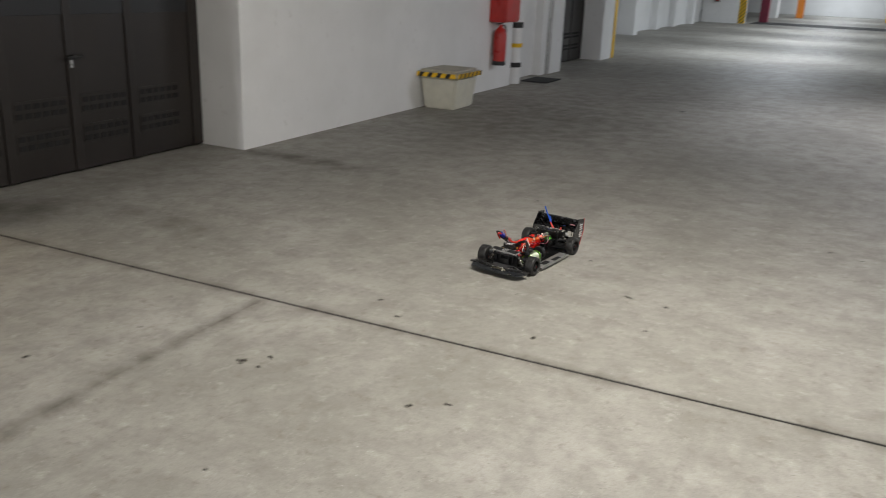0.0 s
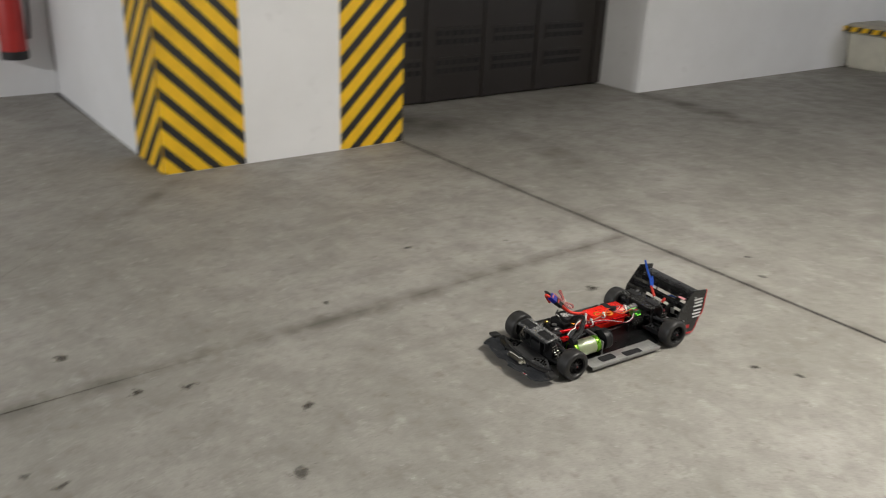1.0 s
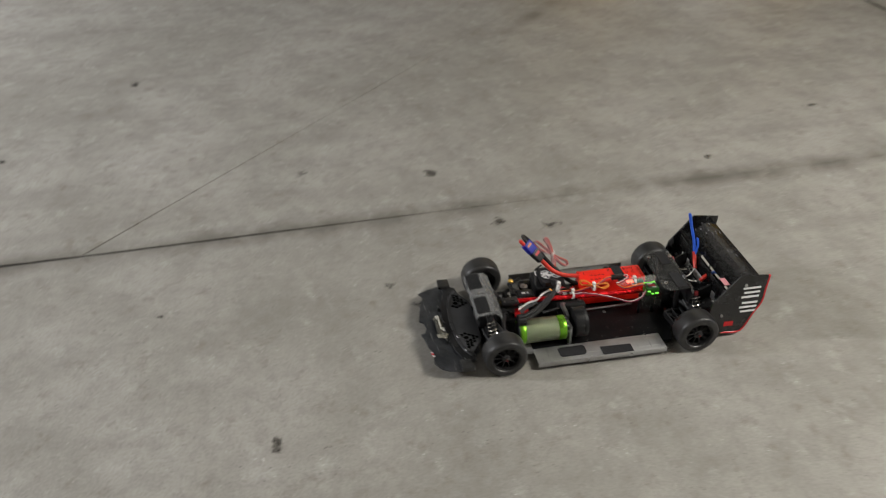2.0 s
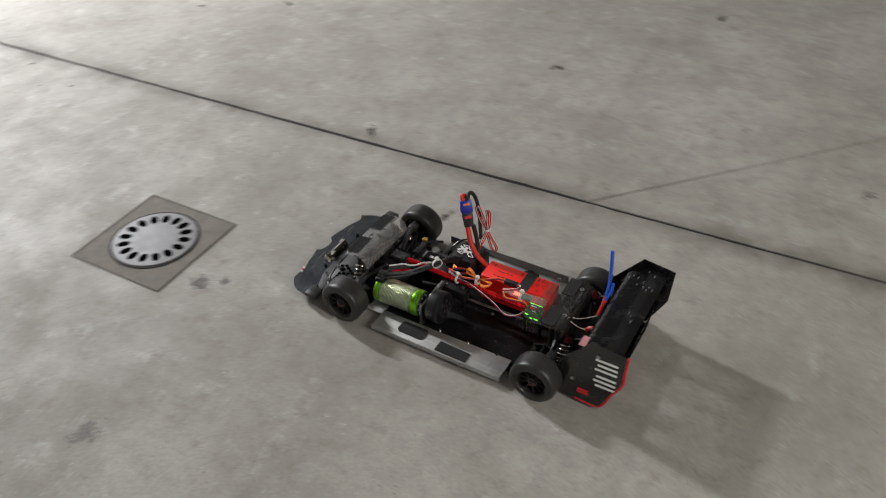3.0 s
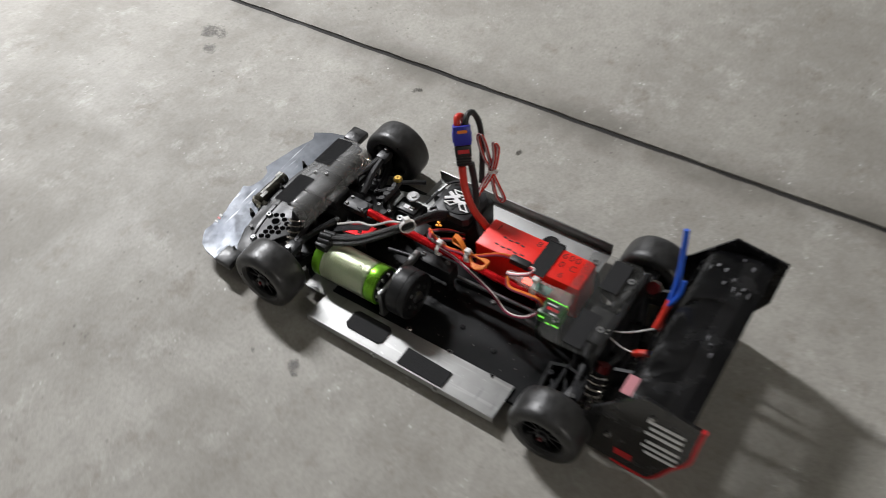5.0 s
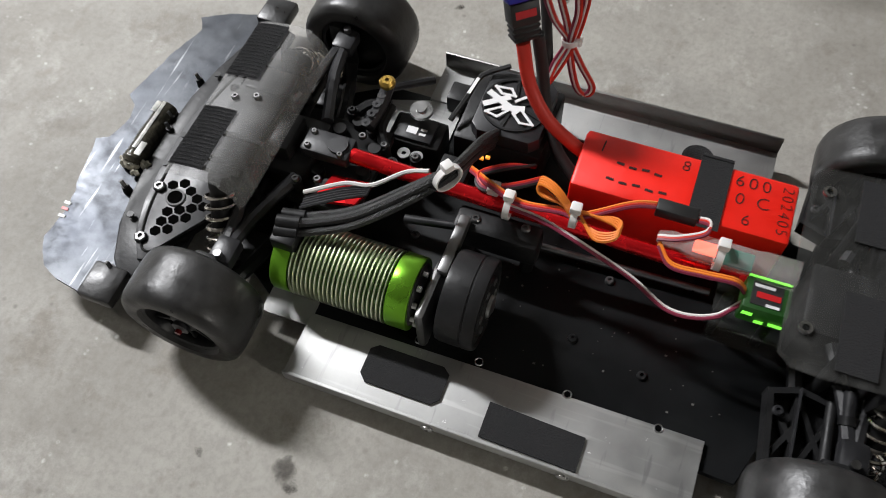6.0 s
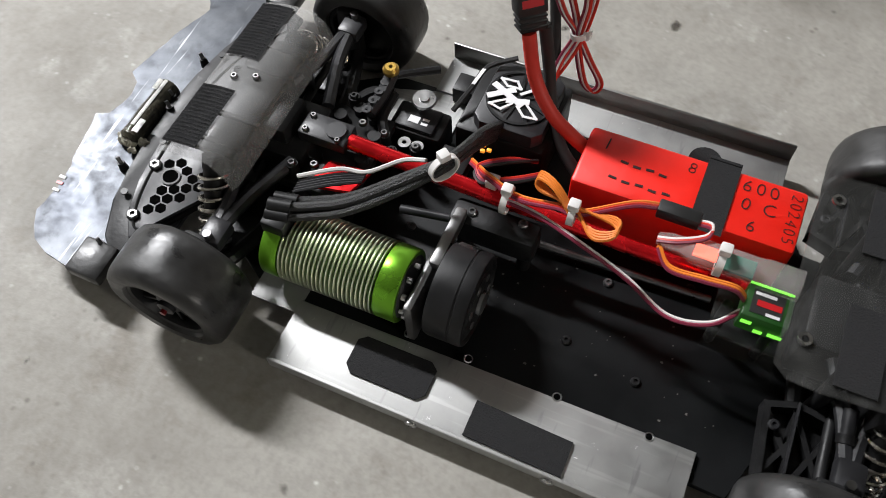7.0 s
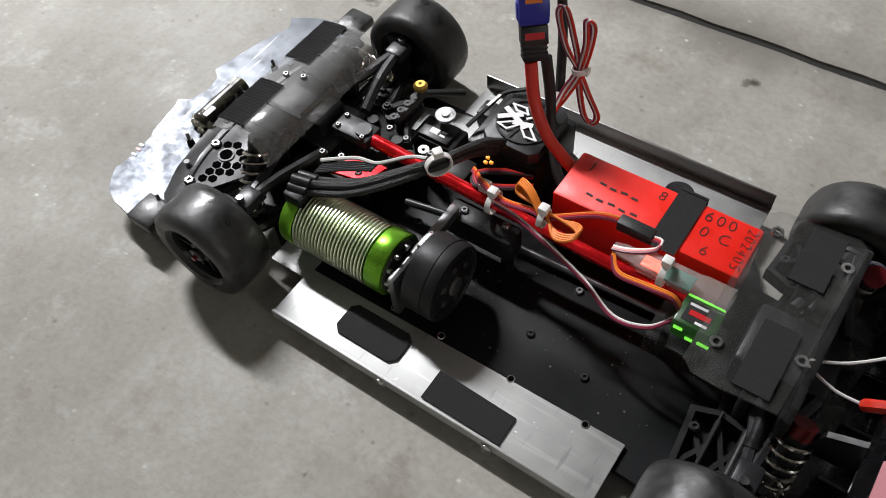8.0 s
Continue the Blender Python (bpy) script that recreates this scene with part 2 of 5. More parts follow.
def scuffed_splitter():
    """Thin metal sheet, brushed, rubbed bright in patches and dulled by tyre dirt in others."""
    m, nt, b, c = start("scuffed_metal_splitter")
    cloud, mid = noise_tex(nt, c, 13, 6, 0.65), noise_tex(nt, c, 55, 5, 0.7)
    scratch = noise_tex(nt, c, 160, 2, 0.5, stretch=(1.8, 0.12, 1))
    col = mixed(nt, ramp(nt, cloud, 0, 1, 0.35, 0.66), (0.038, 0.042, 0.05), (0.10, 0.106, 0.115))
    col = mixed(nt, ramp(nt, mid, 0, 0.7, 0.52, 0.72), col, (0.035, 0.037, 0.042))
    col = mixed(nt, ramp(nt, scratch, 0, 0.6, 0.64, 0.74), col, (0.34, 0.35, 0.36))
    nt.links.new(col, b.inputs["Base Color"])
    nt.links.new(ramp(nt, mid, 0.30, 0.52, 0.35, 0.68), b.inputs["Roughness"])
    b.inputs["Metallic"].default_value = 0.75
    bumped(nt, b, cloud, 0.025, 0.003)
    return m


M_NOSE = scuffed_splitter()
M_PLASTIC = surface("black_nylon", (0.012, 0.012, 0.0125), 0.44, vary=0.3, big=60, fine=300, spec=0.28)
M_GREYP = surface("dark_grey_plastic", (0.022, 0.022, 0.024), 0.42, vary=0.25, big=60, fine=300, spec=0.4)
M_RUBBER = surface("slick_tyre_rubber", (0.028, 0.0275, 0.027), 0.4, vary=0.6, big=55, fine=180, rvary=0.16, bump=0.4, dist=0.0008, spec=0.45)
M_VELCRO = surface("velcro_black", (0.012, 0.012, 0.013), 0.95, vary=0.4, big=300, fine=900, bump=0.9, dist=0.0008)
M_GREEN = surface("green_anodised", (0.19, 0.47, 0.03), 0.33, 0.8, vary=0.15, big=40)
M_FIN = surface("machined_fin", (0.94, 1.0, 0.80), 0.3, 1.0, vary=0.05, big=60, rvary=0.03, bump=0)
M_REDROD = surface("red_anodised", (0.80, 0.012, 0.018), 0.25, 0.7, vary=0.15, big=60)
M_REDDARK = surface("dark_red_cap", (0.16, 0.006, 0.008), 0.4, 0.4, vary=0.2)
M_BATT = surface("red_battery_wrap", (0.88, 0.014, 0.005), 0.42, vary=0.12, big=25, fine=120, bump=0.25, dist=0.001)
M_INK = surface("marker_ink", (0.03, 0.005, 0.005), 0.6)
M_REDW = surface("red_silicone", (0.60, 0.03, 0.015), 0.42, vary=0.15)
M_BLACKW = surface("black_silicone", (0.012, 0.012, 0.012), 0.5)
def braid():
    m, nt, b, c = start("braided_sleeve")
    v = nt.nodes.new("ShaderNodeTexVoronoi")
    v.inputs["Scale"].default_value = 1500
    nt.links.new(c, v.inputs["Vector"])
    nt.links.new(mixed(nt, ramp(nt, v.outputs["Distance"], 1, 0, 0.1, 0.35), (0.006, 0.006, 0.006), (0.055, 0.055, 0.058)), b.inputs["Base Color"])
    b.inputs["Roughness"].default_value = 0.45
    bumped(nt, b, v.outputs["Distance"], 0.7, 0.0006)
    return m


M_BRAID = braid()
M_WHITEW = surface("white_wire", (0.72, 0.70, 0.68), 0.5, vary=0.1)
M_ORANGEW = surface("orange_wire", (0.75, 0.20, 0.02), 0.5, vary=0.1)
M_BLUE = surface("blue_connector", (0.015, 0.02, 0.32), 0.4, vary=0.2)
M_BLUEW = surface("blue_wire", (0.01, 0.09, 0.55), 0.45, vary=0.15)
M_ZIP = surface("nylon_tie", (0.72, 0.70, 0.68), 0.45, vary=0.08)
M_BRASS = surface("brass", (0.65, 0.42, 0.10), 0.3, 1.0)
M_LOGO = surface("white_print", (0.78, 0.78, 0.78), 0.5, vary=0.05)
M_CLEAR = glassy("scuffed_clear_sheet", (0.10, 0.10, 0.095), 0.13, 0.08, (0.30, 0.30, 0.29), 0.22)
M_TUBE = glassy("clear_heatshrink", (0.75, 0.70, 0.68), 0.16, 0.15, (0.8, 0.75, 0.73))
M_COVER = glassy("scuffed_clear_cover", (0.44, 0.44, 0.435), 0.33, 0.08, (0.60, 0.60, 0.59), 0.36)
M_WING = surface("gloss_black_wing", (0.010, 0.010, 0.011), 0.2, vary=0.5, big=40, fine=160, rvary=0.17, bump=0.3, dist=0.002, coat=0.3)
M_CHIP = surface("bare_chipped_plastic", (0.17, 0.17, 0.18), 0.4, vary=0.4, big=90)
M_REDTRIM = surface("red_trim_tape", (0.60, 0.015, 0.02), 0.4)
M_LEDR = surface("red_led", (0.8, 0.1, 0.08), 0.4, glow=(1.0, 0.10, 0.05, 3.0))
M_LEDG = surface("green_led", (0.2, 0.9, 0.1), 0.4, glow=(0.25, 1.0, 0.08, 1.3))
M_LEDO = surface("amber_led", (0.9, 0.4, 0.05), 0.4, glow=(1.0, 0.32, 0.03, 0.9))
M_RX = surface("receiver_case", (0.015, 0.05, 0.015), 0.4, glow=(0.1, 0.6, 0.05, 0.05))
M_BOARD = surface("circuit_board", (0.01, 0.13, 0.09), 0.4)

# ---------------- building helpers ----------------
def part(name, bm, material, parent=None, label="", smooth=False):
    """Links a bmesh as one mesh object, under a thing or part if one is given."""
    bmesh.ops.recalc_face_normals(bm, faces=bm.faces)
    me = bpy.data.meshes.new(name)
    bm.to_mesh(me)
    bm.free()
    me.materials.append(material)
    if smooth:
        me.shade_smooth()
        me.set_sharp_from_angle(angle=radians(38))
    ob = new(name, me)
    ob.parent = parent
    if label:
        ob["label"] = label
    return ob


def place(ob, m):
    ob.matrix_basis = m
    return ob


def empty(name, m=None):
    ob = new(name)
    ob.empty_display_size = 0.1
    if m is not None:
        ob.matrix_basis = m
    return ob


def box(bm, x0, x1, y0, y1, z0, z1, bevel=0.0, m=None):
    vs = bmesh.ops.create_cube(bm, size=1)["verts"]
    t = Matrix.Translation(((x0 + x1) / 2, (y0 + y1) / 2, (z0 + z1) / 2)) @ Matrix.Diagonal((abs(x1 - x0), abs(y1 - y0), abs(z1 - z0), 1))
    bmesh.ops.transform(bm, matrix=(m @ t) if m is not None else t, verts=vs)
    if bevel:
        es = list({e for v in vs for e in v.link_edges})
        bmesh.ops.bevel(bm, geom=es, offset=bevel, segments=2, affect="EDGES", profile=0.5)
    return bm


def frame_along(a, b):
    a, b = Vector(a), Vector(b)
    return Matrix.Translation(a) @ (b - a).to_track_quat("Z", "Y").to_matrix().to_4x4(), (b - a).length


def rod(bm, a, b, r, r2=None, n=14):
    """A capped cylinder or cone from a to b."""
    m, d = frame_along(a, b)
    bmesh.ops.create_cone(bm, cap_ends=True, segments=n, radius1=r, radius2=r if r2 is None else r2, depth=d, matrix=m @ Matrix.Translation((0, 0, d / 2)))
    return bm


def lathe(bm, profile, m, n=40):
    """Turns (radius, along) pairs round the local z axis."""
    rings = []
    for r, h in profile:
        rings.append([bm.verts.new(m @ Vector((r * math.cos(2 * math.pi * k / n), r * math.sin(2 * math.pi * k / n), h))) for k in range(n)])
    for a, b in zip(rings, rings[1:]):
        for k in range(n):
            bm.faces.new((a[k], a[(k + 1) % n], b[(k + 1) % n], b[k]))
    return bm


def prism(bm, pts, z0, z1, m=None, bevel=0.0):
    """A plate: a flat outline given thickness along local z."""
    lo = [bm.verts.new((m if m is not None else Matrix()) @ Vector((x, y, z0))) for x, y in pts]
    hi = [bm.verts.new((m if m is not None else Matrix()) @ Vector((x, y, z1))) for x, y in pts]
    n = len(pts)
    bm.faces.new(lo[::-1])
    top = bm.faces.new(hi)
    for k in range(n):
        bm.faces.new((lo[k], lo[(k + 1) % n], hi[(k + 1) % n], hi[k]))
    if bevel:
        bmesh.ops.bevel(bm, geom=list(top.edges), offset=bevel, segments=2, affect="EDGES", profile=0.5)
    return bm


def smooth_line(pts, steps=6):
    """A rounded line through the points."""
    p = [Vector(q) for q in pts]
    p = [p[0] * 2 - p[1]] + p + [p[-1] * 2 - p[-2]]
    out = []
    for a, b, c, d in zip(p, p[1:], p[2:], p[3:]):
        for k in range(steps):
            t = k / steps
            out.append(0.5 * (2 * b + (c - a) * t + (2 * a - 5 * b + 4 * c - d) * t * t + (3 * b - a - 3 * c + d) * t ** 3))
    return out + [p[-2]]


def tube(bm, pts, r, n=8, steps=6):
    """A cable along a rounded line."""
    line = smooth_line(pts, steps)
    side = Vector((0.31, 0.17, 0.93))
    rings = []
    for k, q in enumerate(line):
        d = (line[min(k + 1, len(line) - 1)] - line[max(k - 1, 0)]).normalized()
        side = (side - d * side.dot(d)).normalized()
        up = d.cross(side)
        rings.append([bm.verts.new(q + r * (side * math.cos(2 * math.pi * j / n) + up * math.sin(2 * math.pi * j / n))) for j in range(n)])
    for a, b in zip(rings, rings[1:]):
        for j in range(n):
            bm.faces.new((a[j], a[(j + 1) % n], b[(j + 1) % n], b[j]))
    bm.faces.new(rings[0][::-1])
    bm.faces.new(rings[-1])
    return bm


def coil(bm, a, b, radius, wire, turns, n=6):
    m, d = frame_along(a, b)
    steps = int(turns * 16)
    pts = [m @ Vector((radius * math.cos(2 * math.pi * turns * k / steps), radius * math.sin(2 * math.pi * turns * k / steps), d * k / steps)) for k in range(steps + 1)]
    return tube(bm, pts, wire, n, 1)


def B():
    return bmesh.new()


def lettering(text, size, m, parent, material, name="writing", spread=1.0):
    data = bpy.data.curves.new(name, "FONT")
    data.body, data.size, data.extrude, data.space_character = text, size, 0.00012, spread
    data.align_x, data.align_y = "CENTER", "CENTER"
    data.offset = -0.00022
    tmp = bpy.data.objects.new(name, data)
    me = bpy.data.meshes.new_from_object(tmp)
    bpy.data.objects.remove(tmp)
    me.materials.clear()
    me.materials.append(material)
    ob = new(name, me)
    ob.matrix_basis = m
    ob.parent = parent
    return ob


# ---------------- the garage: structure ----------------
LINE_X, LINE_SLOPE, CROSS_SLOPE, GAP = 1.663, -0.025, 0.015, 0.006


def line_x(y):
    return LINE_X + LINE_SLOPE * y


def slab(pts, name="slab"):
    bm = prism(B(), pts, -0.12, 0.0)
    top = [e for e in bm.edges if all(v.co.z > -0.01 for v in e.verts)]
    bmesh.ops.bevel(bm, geom=top, offset=0.0015, segments=1, affect="EDGES")
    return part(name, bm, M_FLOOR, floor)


def build_floor():
    sub = part("floor", box(B(), -7, 9, -12, 62, -0.3, -0.0025), M_JOINT)
    return tagged(sub, "worn grey concrete garage floor with dirty joints", "floor", kind="structure")


floor = build_floor()
G = GAP
jx, jy = line_x(-3.05), -3.05
slab([(-7, -7 * CROSS_SLOPE + G * 1.6), (9, 9 * CROSS_SLOPE + G * 1.6), (9, 62), (-7, 62)])


def chipped_edge(y0, y1, side, half):
    """Points along the main joint from y0 to y1, its edge crumbled by a millimetre or two."""
    rng = random.Random(int(40 + side))
    n = max(2, int(abs(y1 - y0) / 0.035))
    return [(line_x(y0 + (y1 - y0) * k / n) + side * (half - rng.choice((0.0, 0.0006, 0.001, 0.0018))), y0 + (y1 - y0) * k / n) for k in range(1, n)]


slab([(line_x(0), LINE_X * CROSS_SLOPE - G), (line_x(-1.7), -1.7), (line_x(-2.6) + G * 0.6, -2.6)] + chipped_edge(-2.6, -6.6, 1, G * 0.92) + [(line_x(-12) + G * 0.6, -12), (9, -12), (9, 9 * CROSS_SLOPE - G)])
slab([(-7, -7 * CROSS_SLOPE - G), (-0.06, -1.30), (jx - G * 0.6, jy + 0.011), (line_x(-2.6) - G * 0.6, -2.6), (line_x(-1.7), -1.7), (line_x(0), LINE_X * CROSS_SLOPE - G)])
slab([(-7, -7 * CROSS_SLOPE - 1.4), (-7, -12), (line_x(-12) - G * 0.6, -12)] + chipped_edge(-6.6, jy, -1, G * 0.92) + [(jx - G * 0.6, jy + 0.007), (-0.06, -1.3028)])


def wall(name, x0, x1, y0, y1, z0=-0.02, z1=2.62, label="", mat=None):
    bm = box(B(), x0, x1, y0, y1, z0, z1, 0.006)
    return tagged(part(name, bm, mat or M_WALL), label or "white painted concrete wall with scuffs", "wall", kind="structure")


wall("wall_pillar", -2.06, 0.0, -1.33, 0.0, label="white painted wall end with warning stripes at its corners")
wall("wall_recess_back", -2.2, -2.06, -12, -1.33)
wall("wall_lintel", -0.9, -0.33, 0.0, 2.30, 2.15, 2.62)
wall("wall_left_1", -1.0, -0.325, 2.30, 7.46)
wall("wall_niche", -1.0, -0.54, 7.46, 8.80)
wall("wall_door_side", -1.0, -0.78, -0.0, 2.30, -0.02, 2.62)
wall("pier_1", -1.0, -0.42, 8.80, 9.00)
wall("pier_2", -1.0, -0.39, 9.12, 9.60)
wall("wall_left_2", -1.3, -1.1, 8.35, 11.85)
wall("pier_3", -1.2, -0.45, 11.85, 12.62)
wall("wall_left_3", -2.6, -2.3, 12.62, 31.0)
for k, (y, x) in enumerate(((19.6, -1.88), (23.1, -2.1), (25.6, -2.12), (28.4, -2.08))):
    wall("pier_%d" % (k + 4), -2.3, x, y, y + 0.42)
wall("wall_end_left", -2.3, -0.72, 31.2, 31.6)
wall("wall_far", -7, 9, 48, 48.3)
tagged(part("dark_floor_strip", box(B(), -0.6, 4.1, 31.7, 34.2, 0.0005, 0.004), M_MAT), "dark strip of floor across the corridor", "floor", kind="structure")
wall("wall_right", 6.8, 7.0, -12, 62)
wall("wall_back", -7, 9, -12.2, -12)
wall("pier_far_right", 4.15, 4.55, 29.8, 31.0)
wall("pier_far_left", -0.9, -0.5, 40, 41)
tagged(part("ceiling", box(B(), -7, 9, -12.2, 62, 2.6, 2.85), M_CEIL), "bare concrete garage ceiling", "ceiling", kind="structure")


def stripes(parent, origin, across, width, height, up_right, first=0.0):
    """A striped warning panel on a wall corner: a thin yellow sheet with raised black bands."""
    o, a, z = Vector(origin), Vector(across).normalized(), Vector((0, 0, 1))
    nrm = a.cross(z).normalized()
    m = Matrix((( a.x, z.x, nrm.x, o.x), (a.y, z.y, nrm.y, o.y), (a.z, z.z, nrm.z, o.z), (0, 0, 0, 1)))
    sheet = part("warning_sheet", prism(B(), [(0, 0), (width, 0), (width, height), (0, height)], 0.0, 0.003, m), M_YELLOW, parent)
    pitch, rise, thick = 0.135, width * 0.98, 0.056
    k = -8
    while first + k * pitch < height:
        h = first + k * pitch
        q = [(0, h), (width, h + rise), (width, h + rise + thick), (0, h + thick)] if up_right else [(0, h + rise), (width, h), (width, h + thick), (0, h + rise + thick)]
        # keep the band inside the sheet
        clip = []
        for lo in (True, False):
            src, clip = (q if lo else clip), []
            lim = 0.0 if lo else height
            for (x0, y0), (x1, y1) in zip(src, src[1:] + src[:1]):
                in0, in1 = ((y0 >= lim) if lo else (y0 <= lim)), ((y1 >= lim) if lo else (y1 <= lim))
                if in0:
                    clip.append((x0, y0))
                if in0 != in1:
                    f = (lim - y0) / (y1 - y0)
                    clip.append((x0 + f * (x1 - x0), lim))
        if len(clip) > 2:
            part("black_band", prism(B(), clip, 0.0032, 0.0042, m), M_BLACKP, parent)
        k += 1


def warning_panel(label, *args):
    t = empty("warning_panel")
    tagged(t, label, "warning stripes", "wall end warning panels")
    stripes(t, *args)
    return t


warning_panel("yellow and black diagonal warning panel on a white wall end", (0.001, -0.388, 0.004), (0, 1, 0), 0.388, 1.7, True, 0.16)
warning_panel("yellow and black chevron warning panel, paint chipped at the foot", (0.001, -1.33, 0.004), (0, 1, 0), 0.404, 1.7, False, 0.1)
warning_panel("yellow and black chevron warning panel wrapping the wall corner", (-0.39, -1.331, 0.004), (1, 0, 0), 0.39, 1.7, True, 0.114)
warning_panel("distant yellow and black warning panel on a wall end", (-0.95, 31.19, 0.01), (1, 0, 0), 0.26, 2.0, True)


def garage_door(name, y0, y1, x, label):
    d = tagged(empty(name), label, "garage door", kind="structure")
    part("leaf", box(B(), x - 0.04, x, y0, y1, 0.012, 2.15, 0.004), M_DOOR, d)
    bm = B()
    for f in (0.035, 0.29, 0.5, 0.71, 0.965):
        yc = y0 + f * (y1 - y0)
        box(bm, x, x + 0.012, yc - 0.03, yc + 0.03, 0.012, 2.15, 0.003)
    part("rib", bm, M_DOOR, d)
    part("upper_panel", box(B(), x, x + 0.006, y0 + 0.08, y1 - 0.08, 0.98, 2.1, 0.002), surface("grey_door_panel", (0.018, 0.019, 0.022), 0.5, vary=0.2, big=3), d)
    for f in (0.185, 0.395, 0.605, 0.815):
        yc = y0 + f * (y1 - y0)
        for z in (0.24, 0.43):
            g = part("vent_grille", box(B(), x, x + 0.004, yc - 0.19, yc + 0.19, z - 0.06, z + 0.06, 0.001), M_DOOR, d)
            bm = B()
            for r in range(2):
                for k in range(6):
                    yk = yc - 0.155 + 0.062 * k
                    box(bm, x + 0.0045, x + 0.0075, yk - 0.022, yk + 0.022, z - 0.045 + 0.055 * r, z - 0.012 + 0.055 * r, 0.0)
            part("slot", bm, M_VENT, g)
    hm = B()
    yc = y0 + 0.5 * (y1 - y0)
    rod(hm, (x + 0.01, yc, 0.73), (x + 0.05, yc, 0.73), 0.012)
    box(hm, x + 0.045, x + 0.06, yc - 0.06, yc + 0.06, 0.722, 0.738, 0.004)
    h = part("handle", hm, M_BLACKP, d, "black T-handle")
    part("lock_plate", box(B(), x + 0.012, x + 0.018, yc - 0.012, yc + 0.012, 0.66, 0.71, 0.003), M_STEEL, h, "worn steel lock plate")
    return d


garage_door("door_1", 0.0, 2.29, -0.71, "dark brown steel garage door with vent slots, closed")
garage_door("door_2", 9.61, 11.84, -0.80, "dark brown garage door in a deep recess, closed")


# ---------------- the garage: things along the wall ----------------
def grit_bin():
    t = tagged(empty("grit_bin", pose(-0.11, 5.28, 0)), "cream plastic grit bin with a dusty taped lid", "bin")
    bm = B()
    lo, hi = [(-0.17, -0.22), (0.17, -0.22), (0.17, 0.22), (-0.17, 0.22)], [(-0.2, -0.25), (0.2, -0.25), (0.2, 0.25), (-0.2, 0.25)]
    a = [bm.verts.new((x, y, 0.002)) for x, y in lo]
    b = [bm.verts.new((x, y, 0.32)) for x, y in hi]
    bm.faces.new(a[::-1]), bm.faces.new(b)
    for k in range(4):
        bm.faces.new((a[k], a[(k + 1) % 4], b[(k + 1) % 4], b[k]))
    bmesh.ops.bevel(bm, geom=list(bm.edges), offset=0.015, segments=2, affect="EDGES")
    part("tub", bm, M_BIN, t, smooth=True)
    lid = part("lid", box(B(), -0.23, 0.235, -0.305, 0.285, 0.322, 0.375, 0.016), M_LID, t, "dusty cream lid", True)
    part("lid_top", prism(B(), [(-0.2, -0.25), (0.19, -0.25), (0.19, 0.25), (-0.2, 0.25)], 0.376, 0.395, bevel=0.012), M_LID, lid)
    part("warning_tape", box(B(), 0.2355, 0.237, -0.28, 0.28, 0.325, 0.37), M_YELLOW, lid, "yellow and black tape")
    box_b = B()
    box(box_b, -0.22, 0.22, -0.3073, -0.306, 0.325, 0.37)
    part("warning_tape", box_b, M_YELLOW, lid, "yellow and black tape")
    for k in range(6):
        y = -0.25 + 0.092 * k
        m = Matrix(((0, 0, 1, 0.2375), (1, 0, 0, y), (0, 1, 0, 0.325), (0, 0, 0, 1)))
        part("tape_band", prism(B(), [(0, 0), (0.04, 0), (0.065, 0.045), (0.025, 0.045)], 0, 0.0012, m), M_BLACKP, lid)
    for k in range(4):
        x = -0.2 + 0.1 * k
        m = Matrix(((1, 0, 0, x), (0, 0, -1, -0.308), (0, 1, 0, 0.325), (0, 0, 0, 1)))
        part("tape_band", prism(B(), [(0, 0), (0.045, 0), (0.07, 0.045), (0.025, 0.045)], 0, 0.0012, m), M_BLACKP, lid)


def extinguisher(x, y, z, label):
    t = tagged(empty("fire_extinguisher", pose(x, y, z)), label, "extinguisher", "fire extinguishers")
    lathe_b = lathe(B(), [(0.0, 0), (0.06, 0.0), (0.075, 0.015), (0.075, 0.36), (0.06, 0.41), (0.025, 0.44), (0.022, 0.47), (0.0, 0.47)], Matrix(), 28)
    part("cylinder", lathe_b, M_RED, t, smooth=True)
    part("base_ring", lathe(B(), [(0.076, -0.0), (0.078, 0.0), (0.078, 0.05), (0.076, 0.05)], Matrix(), 28), M_BLACKP, t)
    hm = B()
    box(hm, -0.012, 0.012, -0.09, 0.04, 0.475, 0.49, 0.004)
    box(hm, -0.012, 0.012, -0.09, 0.02, 0.50, 0.512, 0.004)
    part("handle", hm, M_BLACKP, t)
    part("hose", tube(B(), [(0, 0.03, 0.46), (0.02, 0.09, 0.44), (0.03, 0.1, 0.3), (0.03, 0.085, 0.12)], 0.011), M_BLACKP, t)
    part("bracket", box(B(), -0.09, -0.076, -0.03, 0.03, 0.1, 0.4, 0.003), M_STEEL, t)


